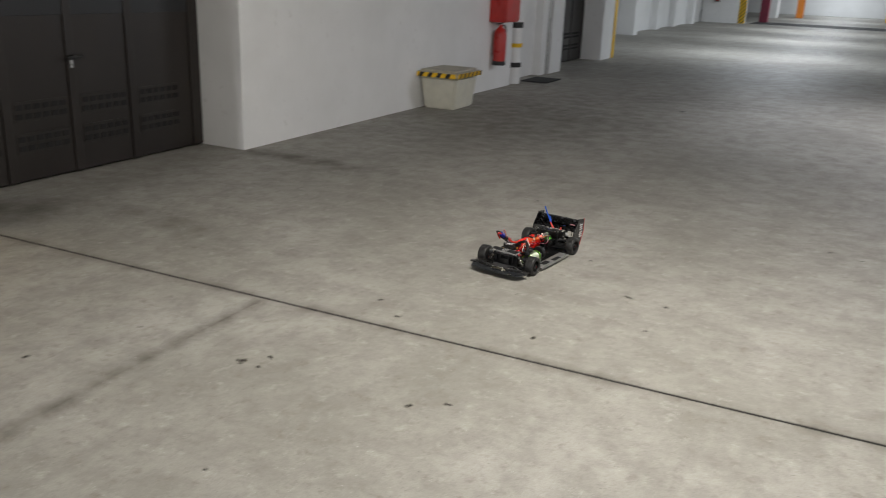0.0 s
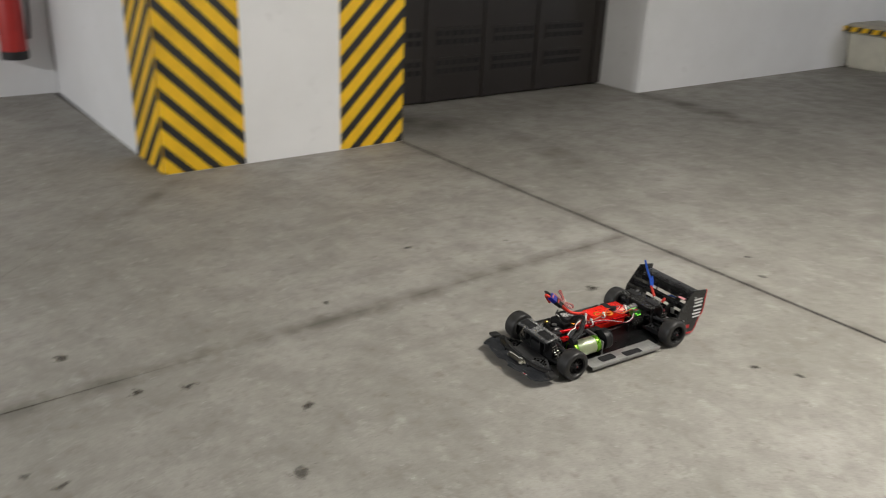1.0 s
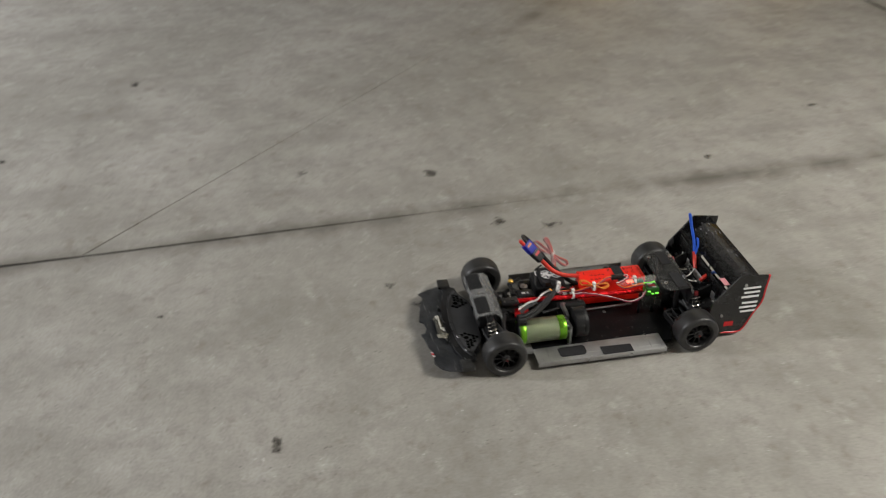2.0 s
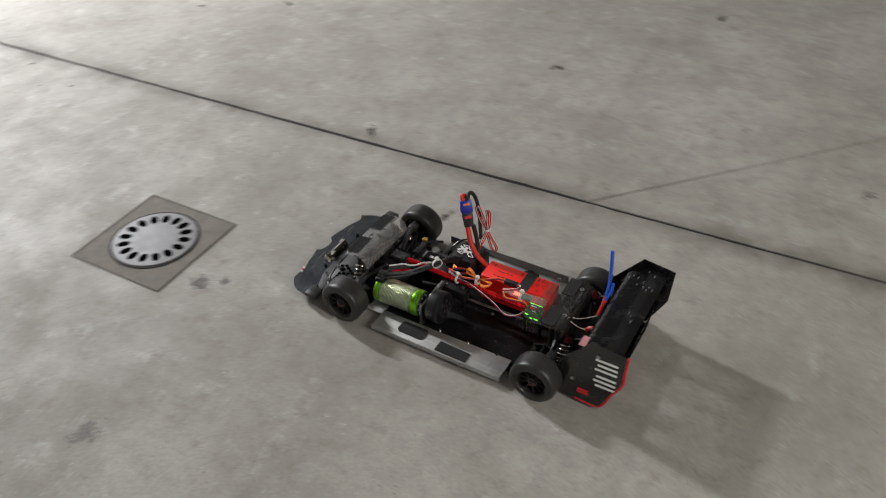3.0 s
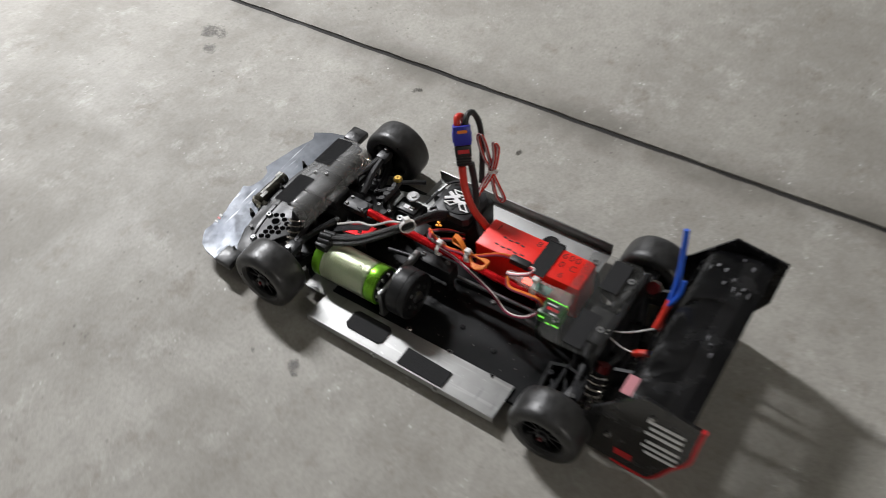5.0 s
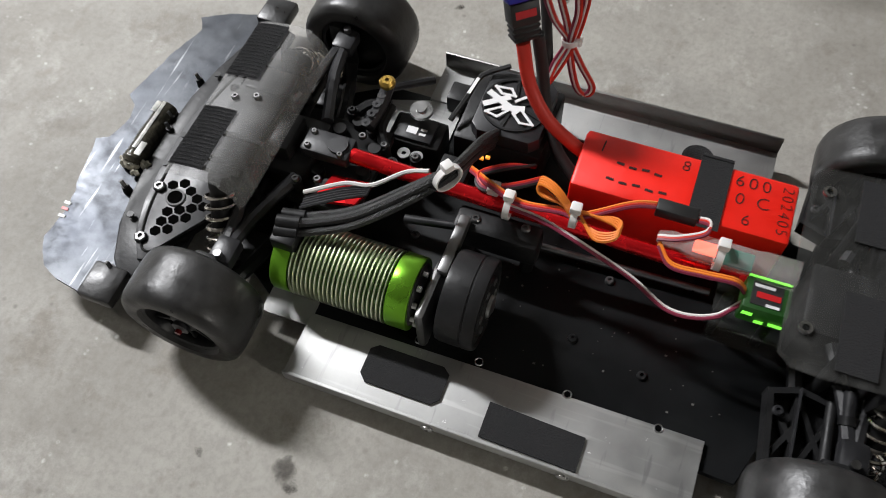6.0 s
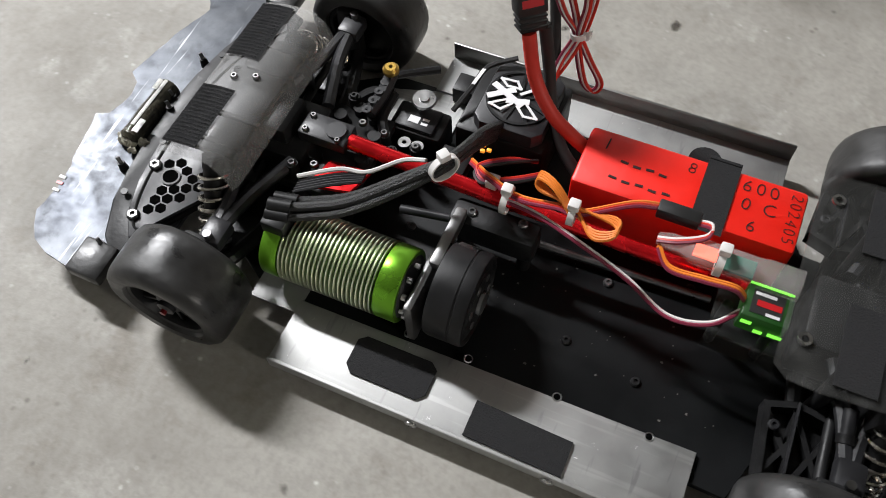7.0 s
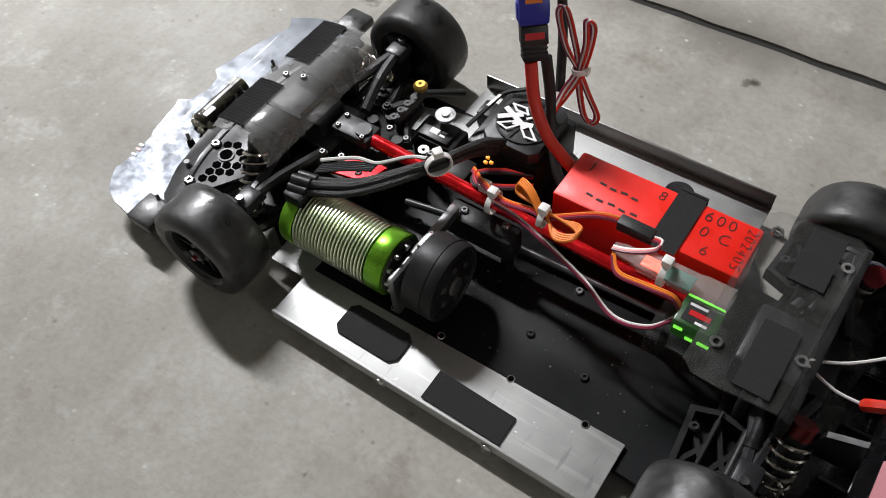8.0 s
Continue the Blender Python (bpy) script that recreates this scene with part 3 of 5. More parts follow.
def build_wall_things():
    grit_bin()
    extinguisher(-0.235, 6.86, 0.30, "red fire extinguisher hung on the white wall")
    c = tagged(empty("fire_cabinet", pose(-0.325, 6.93, 0.80)), "red steel fire cabinet on the white wall", "cabinet")
    part("body", box(B(), 0.002, 0.20, -0.22, 0.2, 0, 0.75, 0.008), M_RED, c)
    part("door", box(B(), 0.202, 0.215, -0.21, 0.19, 0.015, 0.735, 0.004), M_RED, c)
    p = tagged(empty("downpipe", pose(-0.37, 7.66, 0)), "white downpipe guard with black and yellow bands", "pipe")
    part("pipe", lathe(B(), [(0.0, 0.002), (0.095, 0.002), (0.095, 2.55), (0.0, 2.55)], Matrix(), 26), M_WALL, p, smooth=True)
    for z, h, mt in ((0.21, 0.06, M_BLACKP), (0.46, 0.05, M_YELLOW), (0.70, 0.07, M_BLACKP)):
        part("band", lathe(B(), [(0.0955, z), (0.1, z), (0.1, z + h), (0.0955, z + h)], Matrix(), 26), mt, p, "yellow band" if mt is M_YELLOW else "black rubber band", True)
    tagged(part("rubber_mat", box(B(), -0.36, 0.0, 7.93, 8.52, 0.001, 0.014, 0.004), M_MAT), "black rubber mat lying on the concrete", "mat")
    tagged(part("drainpipe", rod(B(), (-0.44, 9.06, 0.0), (-0.44, 9.06, 2.58), 0.04), M_STEEL), "thin grey pipe between two white piers", "pipe")
    tagged(part("corner_guard", box(B(), -0.449, -0.435, 12.5, 12.63, 0.0, 1.9, 0.003), M_YELLOW), "yellow corner guard strip on a pier", "guard")
    extinguisher(-1.75, 31.08, 0.75, "distant red fire extinguisher on a white wall")
    extinguisher(-1.965, -1.57, 0.25, "red fire extinguisher hung on the recess wall")
    for x, y, mt, lab in ((-0.35, 34, M_MAROON, "distant maroon painted post"), (0.35, 42, M_ORANGE, "distant orange painted post"), (4.2, 42, M_YELLOW, "distant yellow painted post"), (4.3, 29.7, M_YELLOW, "distant yellow painted post by a pier")):
        tagged(part("painted_post", box(B(), x - 0.16, x + 0.16, y - 0.16, y + 0.16, 0.0, 2.58, 0.01), mt), lab, "post", "distant painted posts")


build_wall_things()


def floor_drain(x, y):
    t = tagged(empty("floor_drain", pose(x, y, 0)), "round cast iron floor drain in a square mortar frame", "drain")
    s = 0.123
    part("frame", prism(B(), [(-s, -s), (s, -s), (s, s), (-s, s)], 0.0004, 0.0018), M_FRAME, t, "patched mortar square")
    ring = B()
    lathe(ring, [(0.0, 0.0022), (0.088, 0.0022), (0.09, 0.0026), (0.09, 0.0052), (0.087, 0.006), (0.0, 0.006)], Matrix(), 48)
    part("grate", ring, M_IRON, t, "round grey iron grate", True)
    for k in range(16):
        m = pose(0, 0, 0, 0, 0, 360 * k / 16)
        pts = [(0.066 + 0.014 * math.cos(b), 0.0088 * math.sin(b)) for b in [2 * math.pi * j / 10 for j in range(10)]]
        part("slot", prism(B(), pts, 0.0061, 0.0064, m), M_HOLE_SHADE, t)
    part("grate_rim", lathe(B(), [(0.091, 0.0019), (0.096, 0.0019), (0.096, 0.0034), (0.091, 0.0034), (0.091, 0.0019)], Matrix(), 48), M_JOINT, t)
    for a in range(4):
        m = pose(0, 0, 0, 0, 0, 90 * a)
        part("frame_edge", box(B(), -0.121, 0.121, 0.1195, 0.1225, 0.0019, 0.0030, 0.0, m), M_FRAME, t, "thin mortar edge")


floor_drain(2.288, -3.822)


# oil spots and chips on the concrete: x, y, radius in millimetres
SPOTS = [(1.84, -1.895, 30), (1.797, -2.018, 20), (1.438, -2.497, 22), (1.505, -2.14, 26), (0.664, -3.02, 26), (1.59, -1.335, 22), (1.32, -0.83, 22), (2.097, -1.66, 26),
         (2.715, -0.39, 22), (1.965, -0.48, 34), (2.03, -0.41, 24), (2.97, 0.86, 24), (2.095, -2.273, 24), (2.017, -2.33, 18), (2.074, 0.262, 20), (2.222, 0.144, 18),
         (3.12, 0.53, 18), (3.14, 0.83, 18), (2.01, 6.66, 50), (2.33, -1.8, 32), (2.45, -2.60, 22), (2.02, -2.84, 18), (2.05, 2.18, 20), (2.31, -1.05, 10),
         (1.18, -3.35, 24), (1.709, -3.64, 20), (2.732, -3.56, 38), (1.16, -4.31, 20), (1.835, -4.738, 17), (2.35, -4.837, 6), (1.92, -4.614, 5), (1.88, -4.53, 6), (2.352, -4.635, 5), (1.93, -3.3, 26), (2.35, -3.64, 26), (2.32, -3.6, 18), (2.105, -3.306, 26), (1.697, -3.64, 26), (1.301, -4.56, 16), (0.835, -3.98, 22), (1.884, -5.15, 26),
         (1.92, -5.12, 16), (2.343, -4.575, 11), (2.352, -4.568, 7), (2.616, -0.462, 14), (2.764, 0.24, 16), (1.46, -0.45, 18), (2.678, 1.248, 18), (3.718, 2.078, 20), (3.864, 2.013, 14), (2.04, -0.49, 14), (2.536, 0.631, 12)]


def build_spots():
    rng = random.Random(5)
    for x, y, r in SPOTS:
        r, turn, thin = 1.5 * r / 1000, rng.uniform(0, 180), rng.uniform(0.5, 0.85)
        pts = [(r * math.cos(2 * math.pi * q / 16), r * thin * math.sin(2 * math.pi * q / 16)) for q in range(16)]
        bm = prism(B(), pts, 0.0, 0.0003)
        ob = part("oil_spot", bm, M_STAIN)
        ob.matrix_basis = pose(x, y, 0.0002, 0, 0, turn)
        tagged(ob, "dark dried oil spot on the concrete", "stain", "oil spots on the floor")


build_spots()


# ---------------- the model car (built in millimetres: x ahead, y to its left) ----------------
def cpart(name, bm, material, parent, label="", smooth=True):
    bmesh.ops.scale(bm, vec=(0.001, 0.001, 0.001), verts=bm.verts)
    return part(name, bm, material, parent, label, smooth)


car = tagged(empty("model_race_car"), "bodyless black radio-controlled race car with exposed red battery", "model car")
WHEEL_R = 43.0


def screw(x, y, z, parent, r=3.2, material=None):
    bm = lathe(B(), [(0, 0), (r, 0), (r, 1.2), (r * 0.75, 2.2), (r * 0.42, 2.2), (r * 0.42, 0.9), (0, 0.9)], pose(x, y, z), 12)
    return cpart("screw", bm, material or M_PLASTIC, parent)


def wheel(x, y, side):
    w = empty("wheel", pose(x / 1000, y / 1000, WHEEL_R / 1000))
    w.parent = car
    R, hw = WHEEL_R, 21.5
    m = pose(0, 0, 0, -90 * side, 0, 0)
    prof = [(27.5, -hw + 3), (29, -hw + 0.5), (34, -hw), (38.5, -hw + 0.8), (41.3, -hw + 3), (42.6, -hw + 7), (R, -hw + 12), (R, hw - 12), (42.6, hw - 7), (41.3, hw - 3), (38.5, hw - 0.8), (34, hw), (29, hw - 0.5), (27.5, hw - 3)]
    cpart("tyre", lathe(B(), prof, m, 56), M_RUBBER, w, "worn slick black tyre")
    rim = cpart("rim", lathe(B(), [(27.4, hw - 3), (27.4, -hw + 4), (24.5, -hw + 4), (24.5, hw - 9), (25.5, hw - 4), (27.4, hw - 3)], m, 40), M_PLASTIC, w, "black multi-spoke rim")
    sp = B()
    for k in range(10):
        a = 36 * k
        q = m @ pose(0, 0, 0, 0, 0, a)
        box(sp, 6, 25.5, -1.5, 1.5, hw - 14, hw - 8, 0.6, q)
    cpart("spokes", sp, M_PLASTIC, rim)
    hub = lathe(B(), [(0, hw - 16), (9, hw - 16), (9, hw - 7), (6, hw - 6), (6, hw - 3), (3.5, hw - 2), (0, hw - 2)], m, 18)
    cpart("hub_nut", hub, M_GREYP, rim)
    cpart("axle_tip", rod(B(), m @ Vector((0, 0, hw - 2)), m @ Vector((0, 0, hw + 0.5)), 2.2), M_REDDARK, rim, "dark red axle tip")
    cpart("rim_back", lathe(B(), [(0, -hw + 10), (25, -hw + 10), (25, -hw + 12), (0, -hw + 12)], m, 30), M_PLASTIC, rim)
    return w


WHEELS = [(wheel(x, y, s), x, y) for x, y, s in ((200, 134, 1), (191, -127, -1), (-200, 134, 1), (-206, -118, -1))]


def chassis():
    # corner (-160, 120) is pushed out to black over floor that lies in shadow
    out = [(228, -62), (228, 62), (160, 104), (138, 104), (-160, 120), (-178, 62), (-232, 58), (-232, -58), (-165, -62), (-140, -104), (138, -104), (160, -104)]
    cpart("chassis_plate", prism(B(), out, 10, 14, bevel=0.8), M_CARBON, car, "black chassis plate, its left rear corner widened in place of shade")
    # plate under the motor
    cpart("skid_plate", prism(B(), [(168, 58), (168, 112), (132, 112), (132, 58)], 14.2, 15.4), M_ALU, car, "bare aluminium skid plate")
    cpart("servo_plate", prism(B(), [(160, -48), (160, -88), (96, -108), (96, -60)], 14.2, 15.6), M_ALU, car, "bare aluminium servo plate")
    for s, x0, x1, y1 in ((1, 133, -137, 149), (-1, 124, -142, 137)):
        bm = B()
        prism(bm, [(x0, s * (103 if s > 0 else 100)), (x0, s * y1), (x1, s * y1), (x1, s * 100)][::s], 15.5, 17.5, bevel=0.5)
        side = cpart("side_plate", bm, M_ALU, car, "scratched brushed aluminium side plate")
        if s > 0:
            cpart("lip", box(B(), x1, x0, y1 - 1.2, y1 + 1.2, 9, 20, 0.6), M_ALU, side)
            for x in (30, -60):
                cpart("rail_screw", lathe(B(), [(0, 0), (4.2, 0), (4.2, 1.4), (2.0, 2.2), (0, 2.2)], pose(x, y1 + 1.2, 13, -90), 14), M_STEEL, side, "bright rail screw")
            cpart("under_rail", box(B(), x1 + 6, x0 - 12, 112, 142, 8, 15, 1.0), M_PLASTIC, side)
        else:
            cpart("lip", box(B(), x1, x0, -y1 - 1.2, -y1 + 1.2, 15, 33, 0.6), M_LIP_SHADED, side)
        for x, y in ((56, 97), (13, 98), (-48, 100), (-108, 102)):
            hole = cpart("screw_hole", lathe(B(), [(0, 0), (2.2, 0), (2.2, 0.3), (0, 0.3)], pose(x, s * y, 17.6), 14), M_HOLE_SHADE, side)
            cpart("hole_rim", lathe(B(), [(2.2, 0), (3.2, 0), (2.6, 0.7), (2.2, 0.4), (2.2, 0)], pose(x, s * y, 17.6), 14), M_STEEL, hole)
        if s > 0:
            cpart("velcro_pad", prism(B(), [(84, 114), (79, 110), (33, 110), (28, 114), (28, 132), (33, 137), (79, 137), (84, 132)], 17.8, 19.3), M_VELCRO, side, "black velcro pad")
            cpart("velcro_pad", prism(B(), [(-3, 122), (-67, 124), (-67, 147), (-3, 146)], 17.8, 19.3), M_VELCRO, side, "black velcro pad")
    for x, y in ((-52, 9), (-104, -8), (-40, 60), (60, 40), (90, 20), (-90, 70)):
        screw(x, y, 14, car, 3.4, M_SCREW if x == -52 else M_PLASTIC)
    rng = random.Random(3)
    dust = B()
    for k in range(46):
        x, y, r = rng.uniform(-150, 30), rng.uniform(-10, 92), rng.choice((0.3, 0.35, 0.45, 0.7))
        box(dust, x - r, x + r * rng.uniform(0.5, 1.5), y - r, y + r * 0.8, 14.05, 14.05 + r * 0.6, 0.0, None)
    ob = cpart("dust_crumbs", dust, surface("grey_grit", (0.13, 0.125, 0.115), 0.8), car, "grey grit scattered on the chassis", False)
    tagged(ob, kind="stuff")
    cpart("brace_bar", rod(B(), (10, 2, 20), (-118, -2, 20), 2.6), M_SCREW, car, "thin steel brace")


def kicked(bm):
    """The front of the chassis kicks up towards the tip."""
    for v in bm.verts:
        v.co.z += 8.0 + 0.06 * (v.co.x - 240)
    return bm


def nose():
    rng = random.Random(11)
    out = [(286, 147), (312, 143), (325, 137), (332, 128), (338, 117), (336, 88), (343, 58), (350, 29), (341, 24), (338, 14), (336, 2), (339, -10), (348, -17), (344, -36), (342, -48), (335, -76), (328, -99), (335, -111), (314, -124), (286, -134), (266, -118), (240, -90), (240, 90), (266, 124)]
    rough = []
    for (x0, y0), (x1, y1) in zip(out, out[1:] + out[:1]):
        n = max(1, int(math.hypot(x1 - x0, y1 - y0) / 6)) if x0 > 280 else 1
        for k in range(n):
            j = 0.9 if k and x0 > 300 else 0.0
            rough.append((x0 + (x1 - x0) * k / n + rng.uniform(-j, j), y0 + (y1 - y0) * k / n))
    cpart("splitter", kicked(prism(B(), rough, 10, 13.5)), M_NOSE, car, "scuffed silver-black metal splitter", False)
    rim = [(300, 0), (298, 40), (295, 66), (291, 90), (280, 116), (268, 128), (254, 122), (252, 100), (232, 66), (232, -64), (252, -96), (252, -120), (266, -124), (284, -98), (292, -66), (298, -32)]
    up = cpart("bumper_frame", kicked(prism(B(), rim, 13.6, 18.5, bevel=1.5)), M_PLASTIC, car, "black plastic bumper frame")
    top = [(287, 0), (285, 40), (281, 70), (274, 94), (262, 112), (254, 110), (254, 98), (230, 62), (230, -60), (254, -98), (258, -108), (274, -82), (283, -44)]
    plate = surface("satin_plate", (0.05, 0.05, 0.052), 0.42, 0.1, vary=0.3, big=40, fine=260, spec=0.4)
    cpart("bumper_top", kicked(prism(B(), top, 18.6, 21.5, bevel=0.8)), plate, up, "scratched grey bumper plate")
    groove = tube(B(), [(250, 100, 21.6), (262, 104, 21.6), (271, 88, 21.6), (277, 62, 21.6), (280, 30, 21.6), (281, 0, 21.6), (279, -34, 21.6), (270, -72, 21.6), (254, -100, 21.6)], 1.0, 6)
    cpart("groove", kicked(groove), M_BLACKW, up)
    # honeycomb openings on both flanks, with one round boss hole: flat black caps for their inner shade
    zone = [(271, 46), (256, 38), (233, 52), (257, 92), (267, 88)]
    for s in (1, -1):
        for r in range(7):
            for q in range(9):
                x, y = 232 + 7.4 * r, 36 + 8.6 * q + (4.3 if r % 2 else 0)
                edge = [((x1 - x0) * (y - y0) - (y1 - y0) * (x - x0)) / math.hypot(x1 - x0, y1 - y0) for (x0, y0), (x1, y1) in zip(zone, zone[1:] + zone[:1])]
                if min(abs(e) for e in edge) > 1.6 and (all(e < 0 for e in edge) or all(e > 0 for e in edge)) and math.hypot(x - 262, y - 58) > 8:
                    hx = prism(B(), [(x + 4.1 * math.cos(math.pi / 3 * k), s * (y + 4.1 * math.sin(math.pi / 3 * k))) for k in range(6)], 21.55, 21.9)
                    cpart("honeycomb_shade_cap", kicked(hx), M_HOLE_SHADE, up, "", False)
        cpart("round_shade_cap", kicked(lathe(B(), [(0, 21.6), (5.6, 21.6), (5.6, 22.0), (0, 22.0)], pose(262, s * 58, 0), 18)), M_HOLE_SHADE, up, "", False)
        cpart("opening_rim", kicked(lathe(B(), [(5.6, 21.5), (7.2, 21.5), (7.2, 22.6), (5.6, 22.6), (5.6, 21.5)], pose(262, s * 58, 0), 20)), plate, up)
    for x, y in ((277, 54), (268, 96)):
        nut = lathe(B(), [(0, 0), (4.6, 0), (4.6, 2.2), (3.6, 3.0), (2.0, 3.0), (2.0, 1.4), (0, 1.4)], pose(x, y, 21.5), 6)
        cpart("screw", kicked(nut), M_SCREW, up, "dull hexagon screw", False)
    for x, y in ((284, 34), (288, -56), (270, -100), (285, 82), (284, 6)):
        cpart("screw", kicked(lathe(B(), [(0, 0), (2.6, 0), (2.6, 1.2), (0, 1.2)], pose(x, y, 21.0), 12)), M_BLACKW, up)
    for x, y in ((302, 62), (300, -47), (276, 124), (302, -6), (298, 4)):
        cpart("stud", kicked(rod(B(), (x, y, 13), (x, y, 21), 3.6, 2.6)), M_PLASTIC, up)
        cpart("stud_pin", kicked(rod(B(), (x, y, 21), (x + 2, y - 1, 25), 1.5)), M_SCREW, up)
    # broken clip near the tip, with a roll of clear tape and hot glue
    cl = cpart("front_clip", kicked(box(B(), 300, 318, -14, 42, 14, 20, 2.5)), M_PLASTIC, car, "glued clip with hot-glue residue")
    roll = lathe(B(), [(0, -14), (7.5, -14), (8.2, -8), (7.6, 4), (8.4, 16), (7.8, 30), (8.3, 40), (6, 43), (0, 43)], pose(309, 0, 19, -90), 18)
    cpart("tape_roll", kicked(roll), surface("dark_packing_tape", (0.06, 0.055, 0.04), 0.14, vary=0.6, big=110, fine=300, bump=0.6, dist=0.002), cl, "dark glossy tape roll")
    pale = surface("bare_worn_strip", (0.72, 0.71, 0.66), 0.25, vary=0.4, big=120)
    for x, y0, y1, w in ((309, -13, 33, 3.0), (304, 26, 38, 5.0), (313, -12, -2, 4.0)):
        strip = curved_sheet([(x - w / 2, 27.3), (x, 27.8), (x + w / 2, 27.3)], y0, y1, 0.6)
        cpart("worn_strip", kicked(strip), pale, cl, "pale worn strip")
    glue = surface("hot_glue", (0.40, 0.38, 0.31), 0.2, vary=0.5, big=160, fine=400, bump=0.4)
    for x, y, r in ((311, 41, 7.0), (300, 39, 4.5), (314, -14, 4.0), (303, 48, 3.0)):
        gl = B()
        bmesh.ops.create_icosphere(gl, subdivisions=3, radius=r, matrix=pose(x, y, 18) @ Matrix.Diagonal((1.2, 0.8, 0.7, 1)))
        for v in gl.verts:
            v.co += Vector((math.sin(v.co.y * 1.3), math.sin(v.co.x * 1.7), math.cos(v.co.x + v.co.y))) * 0.8
        cpart("glue_lump", kicked(gl), glue, cl, "yellowed glue")
    for s in (1, -1):
        fl = box(B(), 262, 288, min(s * 122, s * 150), max(s * 122, s * 150), 12, 22, 2.5)
        cpart("corner_block", kicked(fl), M_RUBBER, car, "black foam corner block")
    for x, y in ((337, 98), (338, 92), (339, 87)):
        nickp = box(B(), x - 4, x + 1, y - 1.2, y + 1.2, 13.5, 14.2)
        cpart("sticker_scrap", kicked(nickp), M_LOGO if y != 92 else M_REDTRIM, car, "worn scrap of a sticker", False)


def curved_sheet(profile, y0, y1, thick):
    """A bent sheet: an x-z line swept across y."""
    bm = B()
    a = [bm.verts.new((x, y0, z)) for x, z in profile]
    b = [bm.verts.new((x, y1, z)) for x, z in profile]
    for k in range(len(profile) - 1):
        bm.faces.new((a[k], a[k + 1], b[k + 1], b[k]))
    bmesh.ops.solidify(bm, geom=list(bm.faces), thickness=thick)
    return bm


def front_cover():
    prof = [(244, 87), (241, 93), (226, 97), (208, 98), (198, 95.5), (191, 89), (188, 81), (187, 74)]
    sm = [(p.x, p.z) for p in smooth_line([(x, 0, z) for x, z in prof], 4)]
    bm = B()
    ys = (-72, -70, -64, -40, 0, 40, 62, 68, 71)
    tuck = (7, 3, 0, 0, 0, 0, 0, 3, 7)
    rows = [[bm.verts.new((x + (0.6 * t if x < 200 else 0), y, z - 0.5 * t)) for x, z in sm] for y, t in zip(ys, tuck)]
    for a, b in zip(rows, rows[1:]):
        for k in range(len(sm) - 1):
            bm.faces.new((a[k], a[k + 1], b[k + 1], b[k]))
    bmesh.ops.solidify(bm, geom=list(bm.faces), thickness=1.4)
    c = cpart("tower_cover", bm, M_COVER, car, "scuffed clear plastic tower cover")
    for y0, y1 in ((-65, -14), (15, 66)):
        pr = [(240, 95.6), (232, 97.4), (226, 98.6), (214, 99.4)]
        pad = cpart("velcro_pad", curved_sheet(pr, y0, y1, 1.2), M_VELCRO, c, "black velcro pad")
        ridges = B()
        for k in range(17):
            y = y0 + 1.5 + (y1 - y0 - 3) * k / 16
            tube(ridges, [(239, y, 96.6), (232, y, 98.2), (226, y, 99.4), (215, y, 100.2)], 0.22, 4, 1)
        tagged(cpart("pad_ribbing", ridges, M_VELCRO, pad), kind="stuff")
    for x, y in ((208, -1), (222, 4)):
        screw(x, y, 98, c, 2.6, M_SCREW)
    # tower below
    cpart("shock_tower", prism(B(), [(-60, 18), (60, 18), (66, 62), (58, 72), (30, 70), (-30, 70), (-58, 72), (-66, 62)], -2.5, 2.5, Matrix(((0, 0, 1, 214), (1, 0, 0, 0), (0, 1, 0, 0), (0, 0, 0, 1)))), M_PLASTIC, car, "black shock tower")
    web = B()
    for y in (-44, -22, 22, 44):
        box(web, 196, 232, y - 2, y + 2, 44, 80, 1.0)
    box(web, 200, 236, -52, 52, 72, 78, 1.5)
    cpart("tower_brace", web, M_GREYP, car, "dark brace under the clear cover")


def damper(top, low, red):
    t, l = Vector(top), Vector(low)
    d = (l - t).normalized()
    b = cpart("damper", rod(B(), t, t + (l - t) * 0.55, 7.0, n=18), M_PLASTIC, car, "coil-over damper")
    cpart("damper_cap", rod(B(), t - d * 3, t + d * 6, 7.6, n=18), M_REDDARK if red else M_PLASTIC, b, "red cap" if red else "")
    cpart("damper_shaft", rod(B(), t + (l - t) * 0.5, l, 2.0), M_STEEL, b)
    cpart("spring", coil(B(), t + d * 9, l - d * 7, 10.0, 1.35, 6.5), surface("spring_steel", (0.62, 0.58, 0.52), 0.22, 1.0, vary=0.1, big=60), b, "bright steel coil spring")
    cpart("spring_cup", rod(B(), l - d * 7, l - d * 4, 11.0, n=20), M_PLASTIC, b)


def bar(bm, a, b, w, h):
    """A straight flat bar from a to b, w wide and h high."""
    q = Vector(b) - Vector(a)
    turn = Matrix.Translation(a) @ Matrix.Rotation(math.atan2(q.y, q.x), 4, "Z")
    return box(bm, -w / 2, math.hypot(q.x, q.y) + w / 2, -w / 2, w / 2, -h / 2, h / 2, 0.0, turn)


